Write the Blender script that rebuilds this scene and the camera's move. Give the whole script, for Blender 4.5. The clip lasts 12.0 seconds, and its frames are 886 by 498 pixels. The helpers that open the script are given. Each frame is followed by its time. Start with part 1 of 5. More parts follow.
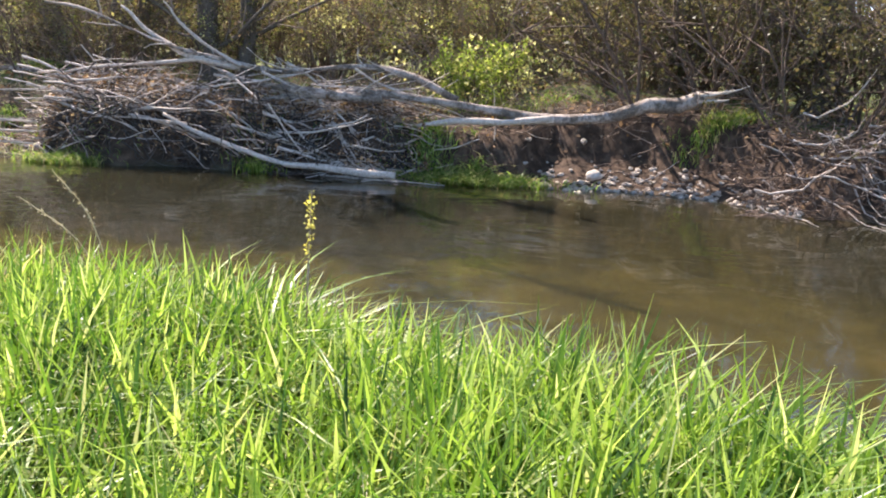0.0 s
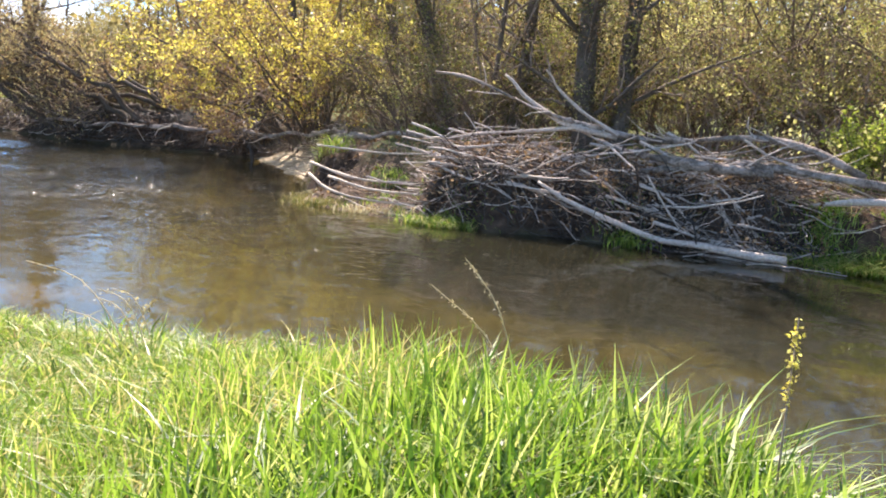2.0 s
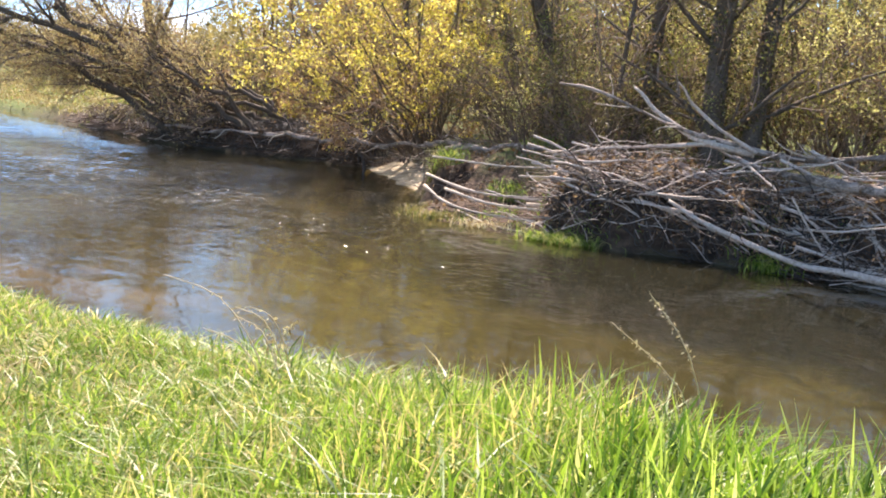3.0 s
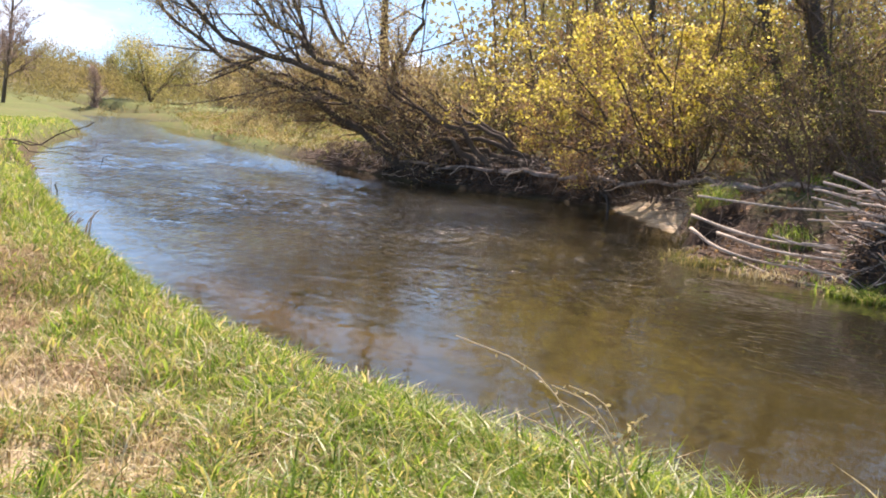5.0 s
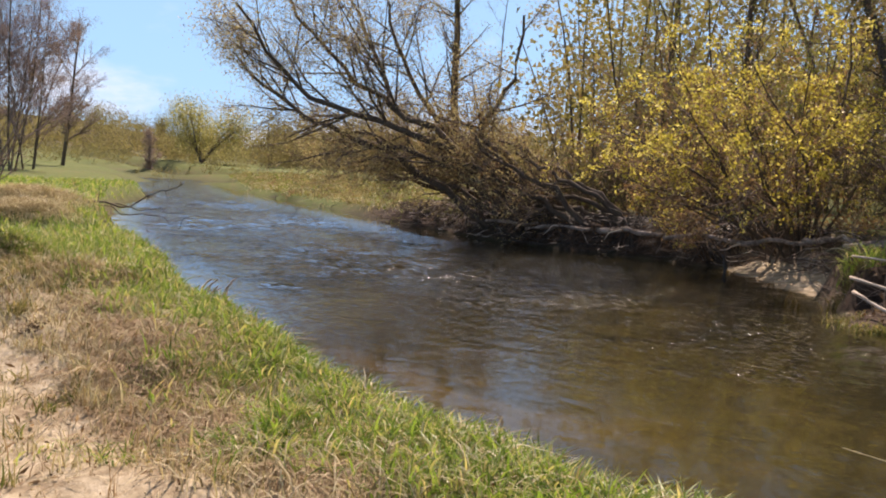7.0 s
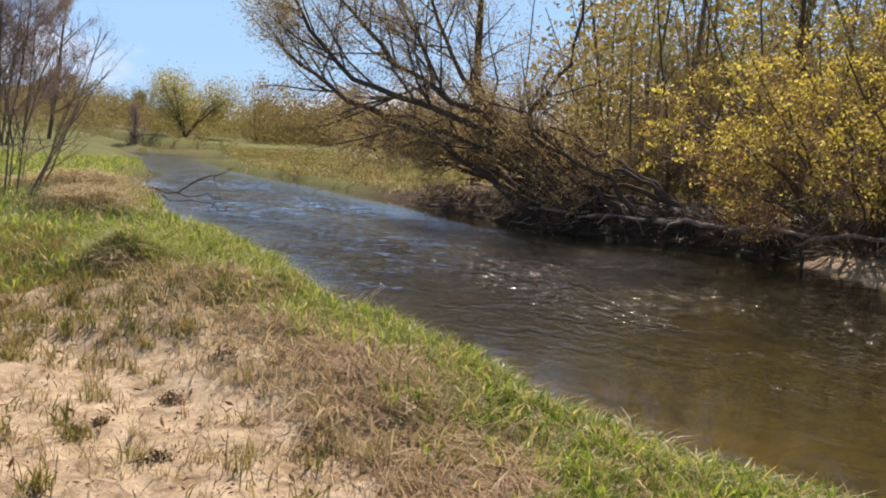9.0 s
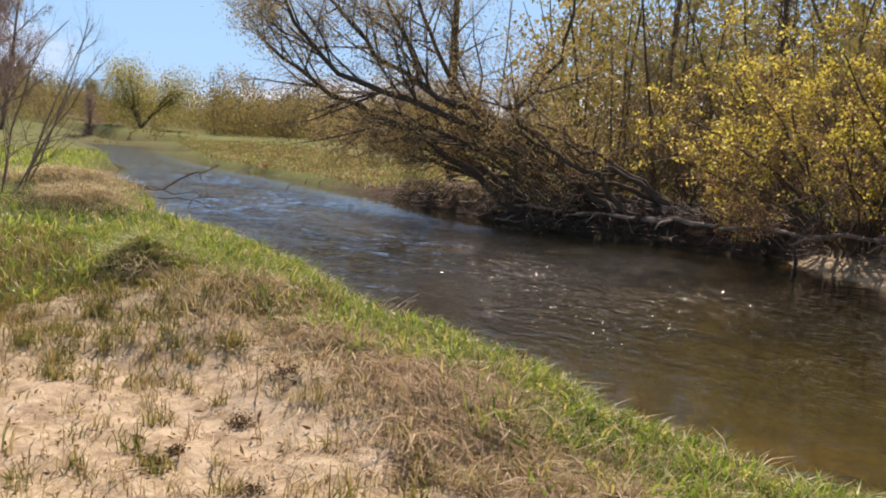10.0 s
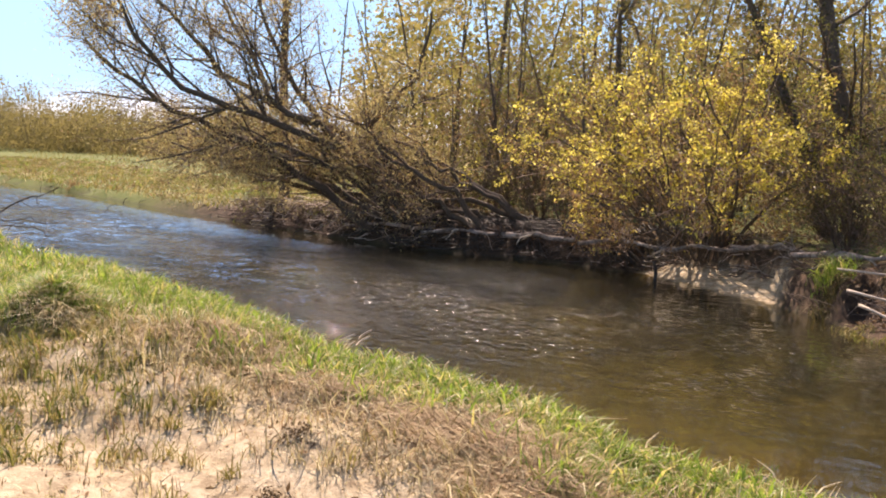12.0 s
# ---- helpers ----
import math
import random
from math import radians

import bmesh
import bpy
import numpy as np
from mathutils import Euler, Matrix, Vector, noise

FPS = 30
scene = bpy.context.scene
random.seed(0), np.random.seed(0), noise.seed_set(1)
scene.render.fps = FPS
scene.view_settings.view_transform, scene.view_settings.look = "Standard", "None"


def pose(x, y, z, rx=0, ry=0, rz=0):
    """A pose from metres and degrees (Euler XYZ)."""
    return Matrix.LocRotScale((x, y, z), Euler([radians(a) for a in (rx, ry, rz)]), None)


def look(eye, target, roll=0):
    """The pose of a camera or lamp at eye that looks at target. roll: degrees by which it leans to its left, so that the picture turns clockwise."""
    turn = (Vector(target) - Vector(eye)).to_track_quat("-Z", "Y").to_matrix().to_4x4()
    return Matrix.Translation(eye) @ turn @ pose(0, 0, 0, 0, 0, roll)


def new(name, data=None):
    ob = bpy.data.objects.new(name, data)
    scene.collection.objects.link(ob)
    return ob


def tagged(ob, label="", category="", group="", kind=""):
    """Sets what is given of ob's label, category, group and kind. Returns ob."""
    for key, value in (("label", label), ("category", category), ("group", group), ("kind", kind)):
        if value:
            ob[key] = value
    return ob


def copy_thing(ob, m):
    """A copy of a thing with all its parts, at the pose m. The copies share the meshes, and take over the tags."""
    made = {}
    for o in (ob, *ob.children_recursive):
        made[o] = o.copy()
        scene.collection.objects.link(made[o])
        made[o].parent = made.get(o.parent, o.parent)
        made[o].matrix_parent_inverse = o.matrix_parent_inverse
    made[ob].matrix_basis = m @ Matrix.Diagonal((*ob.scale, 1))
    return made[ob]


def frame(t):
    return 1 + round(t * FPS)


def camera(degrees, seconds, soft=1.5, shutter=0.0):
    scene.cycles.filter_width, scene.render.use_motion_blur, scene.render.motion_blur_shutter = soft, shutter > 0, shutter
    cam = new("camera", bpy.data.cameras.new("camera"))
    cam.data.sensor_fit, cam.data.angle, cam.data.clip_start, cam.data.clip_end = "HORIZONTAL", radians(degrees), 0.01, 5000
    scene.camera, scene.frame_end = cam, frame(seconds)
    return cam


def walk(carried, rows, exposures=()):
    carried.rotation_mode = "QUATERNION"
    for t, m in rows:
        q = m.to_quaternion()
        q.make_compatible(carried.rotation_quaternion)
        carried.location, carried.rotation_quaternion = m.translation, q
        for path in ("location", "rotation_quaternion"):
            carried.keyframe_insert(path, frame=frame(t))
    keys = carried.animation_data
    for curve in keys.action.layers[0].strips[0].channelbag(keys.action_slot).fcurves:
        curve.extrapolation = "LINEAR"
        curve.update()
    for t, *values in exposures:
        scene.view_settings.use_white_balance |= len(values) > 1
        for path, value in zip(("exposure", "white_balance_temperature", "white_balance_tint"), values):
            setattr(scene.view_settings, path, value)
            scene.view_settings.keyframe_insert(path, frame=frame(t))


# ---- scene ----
cam = camera(53.0, 12.0, soft=1.95)
PATH = [
    (0, (-1.326, 1.087, 1.804), (-1.446, 3.029, 1.342), 3.1),
    (0.5, (-1.438, 1.221, 1.817), (-1.884, 3.112, 1.342), 2.6),
    (1, (-1.564, 1.334, 1.83), (-2.193, 3.183, 1.4), 1.8),
    (1.5, (-1.758, 1.494, 1.835), (-2.475, 3.318, 1.438), 3.4),
    (2, (-1.897, 1.644, 1.84), (-2.746, 3.417, 1.474), 2.9),
    (2.5, (-2.152, 1.751, 1.831), (-3.085, 3.483, 1.47), 4.1),
    (3, (-2.375, 1.825, 1.831), (-3.411, 3.499, 1.476), 3.5),
    (3.5, (-2.673, 1.986, 1.821), (-3.918, 3.512, 1.474), 2.0),
    (3.7, (-2.785, 2.049, 1.817), (-4.081, 3.534, 1.478), 2.2),
    (5.3, (-3.831, 2.419, 1.649), (-5.268, 3.785, 1.386), 3.3),
    (5.5, (-3.975, 2.386, 1.646), (-5.437, 3.731, 1.415), 3.6),
    (6, (-4.337, 2.333, 1.617), (-5.85, 3.619, 1.372), 4.9),
    (6.5, (-4.719, 2.195, 1.603), (-6.225, 3.496, 1.405), 3.7),
    (7, (-5.077, 2.071, 1.592), (-6.559, 3.403, 1.422), 2.6),
    (7.5, (-5.433, 1.866, 1.603), (-6.889, 3.223, 1.407), 1.8),
    (7.7, (-5.567, 1.79, 1.609), (-7.029, 3.143, 1.432), 2.0),
    (9.3, (-6.95, 1.061, 1.768), (-8.358, 2.459, 1.517), 4.0),
    (9.5, (-7.1, 0.969, 1.778), (-8.478, 2.393, 1.505), 3.8),
    (10, (-7.391, 0.862, 1.795), (-8.752, 2.31, 1.563), 3.7),
    (10.5, (-7.706, 0.741, 1.79), (-8.928, 2.31, 1.576), 3.5),
    (11, (-8.022, 0.646, 1.814), (-9.177, 2.261, 1.579), 2.4),
    (11.5, (-8.356, 0.553, 1.804), (-9.359, 2.27, 1.591), 3.6),
    (12, (-8.673, 0.423, 1.818), (-9.683, 2.14, 1.641), 3.2),
]
walk(cam, [(t, look(eye, target, roll)) for t, eye, target, roll in PATH],
     [(0, 1.78, 6850, 20), (3.5, 1.62, 7300, 24), (5.5, 1.0, 7700, 28), (7.0, 0.52, 7850, 27), (9.5, 0.37, 7900, 27), (10.5, 0.47, 8000, 28), (12, 1.0, 8100, 29)])

# ---- light ----
SUN_AZ, SUN_EL = -40.0, 48.0  # degrees clockwise from +y, and above the horizon
world = bpy.data.worlds.new("sky")
scene.world = world
world.use_nodes = True
wn = world.node_tree
sky = wn.nodes.new("ShaderNodeTexSky")
sky.sky_type = "NISHITA"
sky.sun_disc = False
sky.sun_elevation, sky.sun_rotation = radians(SUN_EL), radians(SUN_AZ)
sky.air_density, sky.dust_density, sky.ozone_density = 1.0, 0.4, 1.6
wn.nodes["Background"].inputs["Strength"].default_value = 0.068
clear_blue = wn.nodes.new("ShaderNodeMix")
clear_blue.data_type, clear_blue.blend_type = "RGBA", "MULTIPLY"
clear_blue.inputs[0].default_value = 1.0
wn.links.new(sky.outputs["Color"], clear_blue.inputs[6])
clear_blue.inputs[7].default_value = (0.82, 0.95, 1.06, 1)
# thin white cloud that thickens towards the horizon
sky_at = wn.nodes.new("ShaderNodeTexCoord")
sky_split = wn.nodes.new("ShaderNodeSeparateXYZ")
wn.links.new(sky_at.outputs["Generated"], sky_split.inputs[0])
low_sky = wn.nodes.new("ShaderNodeMapRange")
low_sky.interpolation_type = "SMOOTHSTEP"
low_sky.inputs["From Min"].default_value, low_sky.inputs["From Max"].default_value = 0.16, 0.02
wn.links.new(sky_split.outputs["Z"], low_sky.inputs["Value"])
sky_stretch = wn.nodes.new("ShaderNodeMapping")
sky_stretch.inputs["Scale"].default_value = (1.0, 1.0, 3.0)
wn.links.new(sky_at.outputs["Generated"], sky_stretch.inputs["Vector"])
puffs = wn.nodes.new("ShaderNodeTexNoise")
puffs.inputs["Scale"].default_value, puffs.inputs["Detail"].default_value, puffs.inputs["Roughness"].default_value = 2.6, 6.0, 0.6
wn.links.new(sky_stretch.outputs[0], puffs.inputs["Vector"])
cover = wn.nodes.new("ShaderNodeMath")
cover.operation = "MULTIPLY_ADD"
wn.links.new(low_sky.outputs["Result"], cover.inputs[0])
cover.inputs[1].default_value = 0.21
wn.links.new(puffs.outputs["Fac"], cover.inputs[2])
veil = wn.nodes.new("ShaderNodeMapRange")
veil.interpolation_type = "SMOOTHSTEP"
veil.inputs["From Min"].default_value, veil.inputs["From Max"].default_value = 0.58, 0.8
wn.links.new(cover.outputs[0], veil.inputs["Value"])
pale = wn.nodes.new("ShaderNodeMapRange")  # the blue pales low down
pale.interpolation_type = "SMOOTHSTEP"
pale.inputs["From Min"].default_value, pale.inputs["From Max"].default_value, pale.inputs["To Max"].default_value = 0.55, 0.08, 0.8
wn.links.new(sky_split.outputs["Z"], pale.inputs["Value"])
low_blue = wn.nodes.new("ShaderNodeMix")
low_blue.data_type = "RGBA"
wn.links.new(pale.outputs["Result"], low_blue.inputs[0])
wn.links.new(clear_blue.outputs[2], low_blue.inputs[6])
low_blue.inputs[7].default_value = (3.6, 8.5, 14.8, 1)
with_cloud = wn.nodes.new("ShaderNodeMix")
with_cloud.data_type = "RGBA"
wn.links.new(veil.outputs["Result"], with_cloud.inputs[0])
wn.links.new(low_blue.outputs[2], with_cloud.inputs[6])
with_cloud.inputs[7].default_value = (10.0, 11.8, 14.0, 1)
wn.links.new(with_cloud.outputs[2], wn.nodes["Background"].inputs["Color"])
sun = new("sun", bpy.data.lights.new("sun", "SUN"))
sun.data.energy, sun.data.angle, sun.data.color = 5.0, radians(0.53), (1.0, 0.95, 0.86)
sun_way = Vector((math.sin(radians(SUN_AZ)) * math.cos(radians(SUN_EL)), math.cos(radians(SUN_AZ)) * math.cos(radians(SUN_EL)), math.sin(radians(SUN_EL))))
sun.matrix_world = look(sun_way * 60, (0, 0, 0))


# ---- materials ----
def tree_of(name):
    m = bpy.data.materials.new(name)
    m.use_nodes = True
    nt = m.node_tree
    return m, nt, nt.nodes["Principled BSDF"], nt.nodes["Material Output"]


def noise_node(nt, scale, detail=4.0, rough=0.6, stretch=None, warp=0.0):
    co = nt.nodes.new("ShaderNodeTexCoord")
    n = nt.nodes.new("ShaderNodeTexNoise")
    n.inputs["Scale"].default_value, n.inputs["Detail"].default_value, n.inputs["Roughness"].default_value = scale, detail, rough
    n.inputs["Distortion"].default_value = warp
    src = co.outputs["Object"]
    if stretch:
        mp = nt.nodes.new("ShaderNodeMapping")
        mp.inputs["Scale"].default_value = stretch
        nt.links.new(src, mp.inputs["Vector"])
        src = mp.outputs["Vector"]
    nt.links.new(src, n.inputs["Vector"])
    return n.outputs["Fac"]


def ramp(nt, fac, stops):
    r = nt.nodes.new("ShaderNodeValToRGB")
    el = r.color_ramp.elements
    while len(el) < len(stops):
        el.new(0.5)
    for e, (pos, col) in zip(el, stops):
        e.position, e.color = pos, (*col, 1)
    nt.links.new(fac, r.inputs["Fac"])
    return r.outputs["Color"]


def mix_col(nt, fac, a, b, mode="MIX"):
    m = nt.nodes.new("ShaderNodeMix")
    m.data_type, m.blend_type = "RGBA", mode
    if isinstance(fac, float):
        m.inputs["Factor"].default_value = fac
    else:
        nt.links.new(fac, m.inputs["Factor"])
    for sock, v in ((m.inputs["A"], a), (m.inputs["B"], b)):
        for s in [x for x in m.inputs if x.name == sock.name and x.type == "RGBA"]:
            if isinstance(v, tuple):
                s.default_value = (*v, 1)
            else:
                nt.links.new(v, s)
    return [o for o in m.outputs if o.type == "RGBA"][0]


def bump(nt, bsdf, fac, strength, dist=0.02):
    b = nt.nodes.new("ShaderNodeBump")
    b.inputs["Strength"].default_value, b.inputs["Distance"].default_value = strength, dist
    nt.links.new(fac, b.inputs["Height"])
    nt.links.new(b.outputs["Normal"], bsdf.inputs["Normal"])
    return b


def smooth_step(nt, fac, lo, hi):
    m = nt.nodes.new("ShaderNodeMapRange")
    m.interpolation_type = "SMOOTHSTEP"
    m.inputs["From Min"].default_value, m.inputs["From Max"].default_value = lo, hi
    nt.links.new(fac, m.inputs["Value"])
    return m.outputs["Result"]


def leaf_material(name, stops, trans=0.5, rough=0.45, glow=1.25, patch=0.0, patch_col=(0.3, 0.25, 0.1), spec=0.12):
    """Thin leaf or blade: each island its own tone, light passes through."""
    m, nt, p, out = tree_of(name)
    geo = nt.nodes.new("ShaderNodeNewGeometry")
    col = ramp(nt, geo.outputs["Random Per Island"], stops)
    if patch:
        col = mix_col(nt, smooth_step(nt, noise_node(nt, patch, 4), 0.44, 0.6), col, mix_col(nt, 0.75, col, patch_col))
    fine = noise_node(nt, 40, 2)
    col = mix_col(nt, fine, col, mix_col(nt, 1.0, col, (0.75, 0.75, 0.7), "MULTIPLY"))
    nt.links.new(col, p.inputs["Base Color"])
    p.inputs["Roughness"].default_value = rough
    p.inputs["Specular IOR Level"].default_value = spec
    tr = nt.nodes.new("ShaderNodeBsdfTranslucent")
    nt.links.new(mix_col(nt, 1.0, col, (glow, glow, 0.68 * glow), "MULTIPLY"), tr.inputs["Color"])
    mx = nt.nodes.new("ShaderNodeMixShader")
    mx.inputs[0].default_value = trans
    nt.links.new(p.outputs[0], mx.inputs[1])
    nt.links.new(tr.outputs[0], mx.inputs[2])
    nt.links.new(mx.outputs[0], out.inputs["Surface"])
    return m


def bark_material(name, dark, light, scale=9.0, rough=0.85, island=0.35):
    m, nt, p, out = tree_of(name)
    big = noise_node(nt, scale * 0.25, 3)
    grain = noise_node(nt, scale * 4, 5, 0.7)
    col = ramp(nt, grain, [(0.3, dark), (0.72, light)])
    col = mix_col(nt, big, col, mix_col(nt, 1.0, col, (0.6, 0.58, 0.55), "MULTIPLY"))
    geo = nt.nodes.new("ShaderNodeNewGeometry")
    var = ramp(nt, geo.outputs["Random Per Island"], [(0.0, (1 - island,) * 3), (1.0, (1 + island, 1 + island * 0.9, 1 + island * 0.8))])
    col = mix_col(nt, 1.0, col, var, "MULTIPLY")
    nt.links.new(col, p.inputs["Base Color"])
    p.inputs["Roughness"].default_value = rough
    bump(nt, p, grain, 0.6, 0.01)
    return m


def peeling_bark(name):
    """Dark bark that has come off in patches, with pale wood beneath."""
    m, nt, p, out = tree_of(name)
    grain = noise_node(nt, 30, 5, 0.7)
    bark = ramp(nt, grain, [(0.3, (0.045, 0.034, 0.026)), (0.72, (0.22, 0.165, 0.125))])
    wood = ramp(nt, grain, [(0.3, (0.22, 0.17, 0.14)), (0.72, (0.52, 0.425, 0.36))])
    off = smooth_step(nt, noise_node(nt, 4.2, 6, 0.75), 0.42, 0.6)
    nt.links.new(mix_col(nt, off, bark, wood), p.inputs["Base Color"])
    p.inputs["Roughness"].default_value = 0.85
    bump(nt, p, mix_col(nt, 0.5, grain, off), 0.9, 0.02)
    return m


GRASS = leaf_material("green_grass", [(0.0, (0.035, 0.1, 0.02)), (0.3, (0.115, 0.225, 0.028)), (0.65, (0.255, 0.385, 0.062)), (0.9, (0.42, 0.54, 0.15)), (1.0, (0.66, 0.64, 0.36))], trans=0.5, rough=0.42, spec=0.5)
BANK_GRASS = leaf_material("bank_grass", [(0.0, (0.085, 0.16, 0.028)), (0.35, (0.19, 0.32, 0.055)), (0.7, (0.34, 0.46, 0.1)), (0.88, (0.56, 0.51, 0.23)), (1.0, (0.72, 0.58, 0.34))], trans=0.52, rough=0.42, spec=0.4)
DRY_GRASS = leaf_material("dry_grass", [(0.0, (0.25, 0.18, 0.1)), (0.5, (0.57, 0.475, 0.3)), (1.0, (0.85, 0.77, 0.56))], trans=0.25, rough=0.6)
YELLOW_LEAF = leaf_material("yellow_leaf", [(0.0, (0.34, 0.29, 0.055)), (0.5, (0.64, 0.56, 0.14)), (1.0, (0.86, 0.78, 0.32))], trans=0.52)
OLIVE_LEAF = leaf_material("olive_leaf", [(0.0, (0.12, 0.115, 0.048)), (0.5, (0.26, 0.235, 0.1)), (1.0, (0.42, 0.37, 0.19))], trans=0.48, patch=0.6, patch_col=(0.19, 0.2, 0.05))
GREEN_LEAF = leaf_material("green_leaf", [(0.0, (0.1, 0.15, 0.028)), (0.5, (0.24, 0.31, 0.065)), (1.0, (0.42, 0.46, 0.14))], trans=0.5)
DEAD_LEAF = leaf_material("dead_leaf", [(0.0, (0.14, 0.083, 0.052)), (0.5, (0.31, 0.19, 0.118)), (1.0, (0.53, 0.36, 0.235))], trans=0.3, rough=0.7)
FAR_LEAF = leaf_material("far_leaf", [(0.0, (0.19, 0.18, 0.1)), (0.5, (0.23, 0.215, 0.115)), (1.0, (0.27, 0.25, 0.135))], trans=0.5, rough=0.7)
HAZE_LEAF = leaf_material("tan_bud", [(0.0, (0.2, 0.16, 0.085)), (0.5, (0.29, 0.235, 0.12)), (1.0, (0.39, 0.32, 0.18))], trans=0.48, rough=0.6, patch=0.4, patch_col=(0.25, 0.235, 0.08))
WILLOW_LEAF = leaf_material("willow_leaf", [(0.0, (0.32, 0.265, 0.16)), (0.5, (0.44, 0.375, 0.24)), (1.0, (0.58, 0.5, 0.34))], trans=0.55, rough=0.6)
MEADOW = leaf_material("meadow_grass", [(0.0, (0.08, 0.11, 0.03)), (0.45, (0.19, 0.21, 0.07)), (0.75, (0.32, 0.26, 0.12)), (1.0, (0.5, 0.39, 0.23))], trans=0.45, patch=0.45, patch_col=(0.29, 0.24, 0.11))
IVY = leaf_material("ivy_leaf", [(0.0, (0.04, 0.045, 0.02)), (0.6, (0.12, 0.11, 0.05)), (1.0, (0.24, 0.18, 0.1))], trans=0.3)
BARK = bark_material("dark_bark", (0.05, 0.038, 0.028), (0.2, 0.155, 0.12))
TWIG = bark_material("grey_twig", (0.14, 0.1, 0.08), (0.44, 0.34, 0.27))
DEADWOOD = bark_material("weathered_wood", (0.34, 0.28, 0.24), (0.76, 0.66, 0.58), 7.0, 0.75, 0.4)
SHOOT = leaf_material("pale_shoot", [(0.0, (0.26, 0.25, 0.1)), (0.5, (0.47, 0.45, 0.21)), (1.0, (0.7, 0.66, 0.4))], trans=0.55)
PALE_WOOD = bark_material("pale_wood", (0.42, 0.34, 0.27), (0.72, 0.62, 0.52), 6.0, 0.7, 0.15)
ROOT = bark_material("brown_root", (0.07, 0.045, 0.033), (0.24, 0.165, 0.12), 9.0, 0.85, 0.4)
PURPLE_BUD = leaf_material("purple_bud", [(0.0, (0.24, 0.17, 0.18)), (1.0, (0.5, 0.39, 0.4))], trans=0.3, rough=0.7)
BROWN_LOG = bark_material("brown_log", (0.09, 0.07, 0.055), (0.34, 0.27, 0.21), 8.0, 0.85, 0.2)
PEELING = peeling_bark("peeling_bark")
# near black: for snags and the stake, and for roots coloured as shaded
WET_SHADE_WOOD = bark_material("wet_shade_bark", (0.02, 0.015, 0.012), (0.1, 0.075, 0.06), 7.0, 0.6, 0.2)
STONE = bark_material("river_stone", (0.22, 0.185, 0.155), (0.52, 0.45, 0.385), 5.0, 0.85, 0.5)
WHITE_STONE = bark_material("white_stone", (0.4, 0.35, 0.3), (0.66, 0.59, 0.52), 5.0, 0.85, 0.1)


def ground_material():
    m, nt, p, out = tree_of("ground")
    at = nt.nodes.new("ShaderNodeAttribute")
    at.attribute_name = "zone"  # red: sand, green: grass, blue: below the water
    sep = nt.nodes.new("ShaderNodeSeparateColor")
    nt.links.new(at.outputs["Color"], sep.inputs["Color"])
    fine, mid, big = noise_node(nt, 60, 6, 0.7), noise_node(nt, 7, 5, 0.65), noise_node(nt, 0.35, 4)
    soil = ramp(nt, mid, [(0.3, (0.024, 0.015, 0.01)), (0.5, (0.062, 0.039, 0.025)), (0.75, (0.165, 0.105, 0.07))])
    sand = ramp(nt, mid, [(0.3, (0.34, 0.278, 0.188)), (0.48, (0.565, 0.48, 0.338)), (0.7, (0.76, 0.675, 0.51))])
    litter = smooth_step(nt, noise_node(nt, 4.5, 7, 0.8), 0.46, 0.64)
    sand = mix_col(nt, litter, sand, mix_col(nt, 0.6, sand, (0.2, 0.13, 0.07)))
    sand = mix_col(nt, fine, sand, mix_col(nt, 1.0, sand, (0.7, 0.66, 0.62), "MULTIPLY"))
    meadow = ramp(nt, mix_col(nt, 0.5, big, mid), [(0.3, (0.07, 0.12, 0.025)), (0.53, (0.13, 0.16, 0.045)), (0.64, (0.17, 0.135, 0.065)), (0.8, (0.22, 0.15, 0.085))])
    col = mix_col(nt, sep.outputs["Red"], soil, sand)
    col = mix_col(nt, sep.outputs["Green"], col, meadow)
    # golden sand in shallows; the deep water's darkening is put into the bed colour
    depth_tone = ramp(nt, noise_node(nt, 1.3, 5, 0.6), [(0.35, (0.04, 0.038, 0.021)), (0.6, (0.078, 0.072, 0.037)), (0.75, (0.125, 0.105, 0.052))])
    depth_tone = mix_col(nt, sep.outputs["Red"], depth_tone, mix_col(nt, mid, (0.2, 0.145, 0.06), (0.3, 0.225, 0.1)))
    col = mix_col(nt, sep.outputs["Blue"], col, depth_tone)
    nt.links.new(col, p.inputs["Base Color"])
    p.inputs["Roughness"].default_value = 0.92
    p.inputs["Specular IOR Level"].default_value = 0.2
    bump(nt, p, mix_col(nt, 0.4, mid, fine), 0.9, 0.03)
    return m


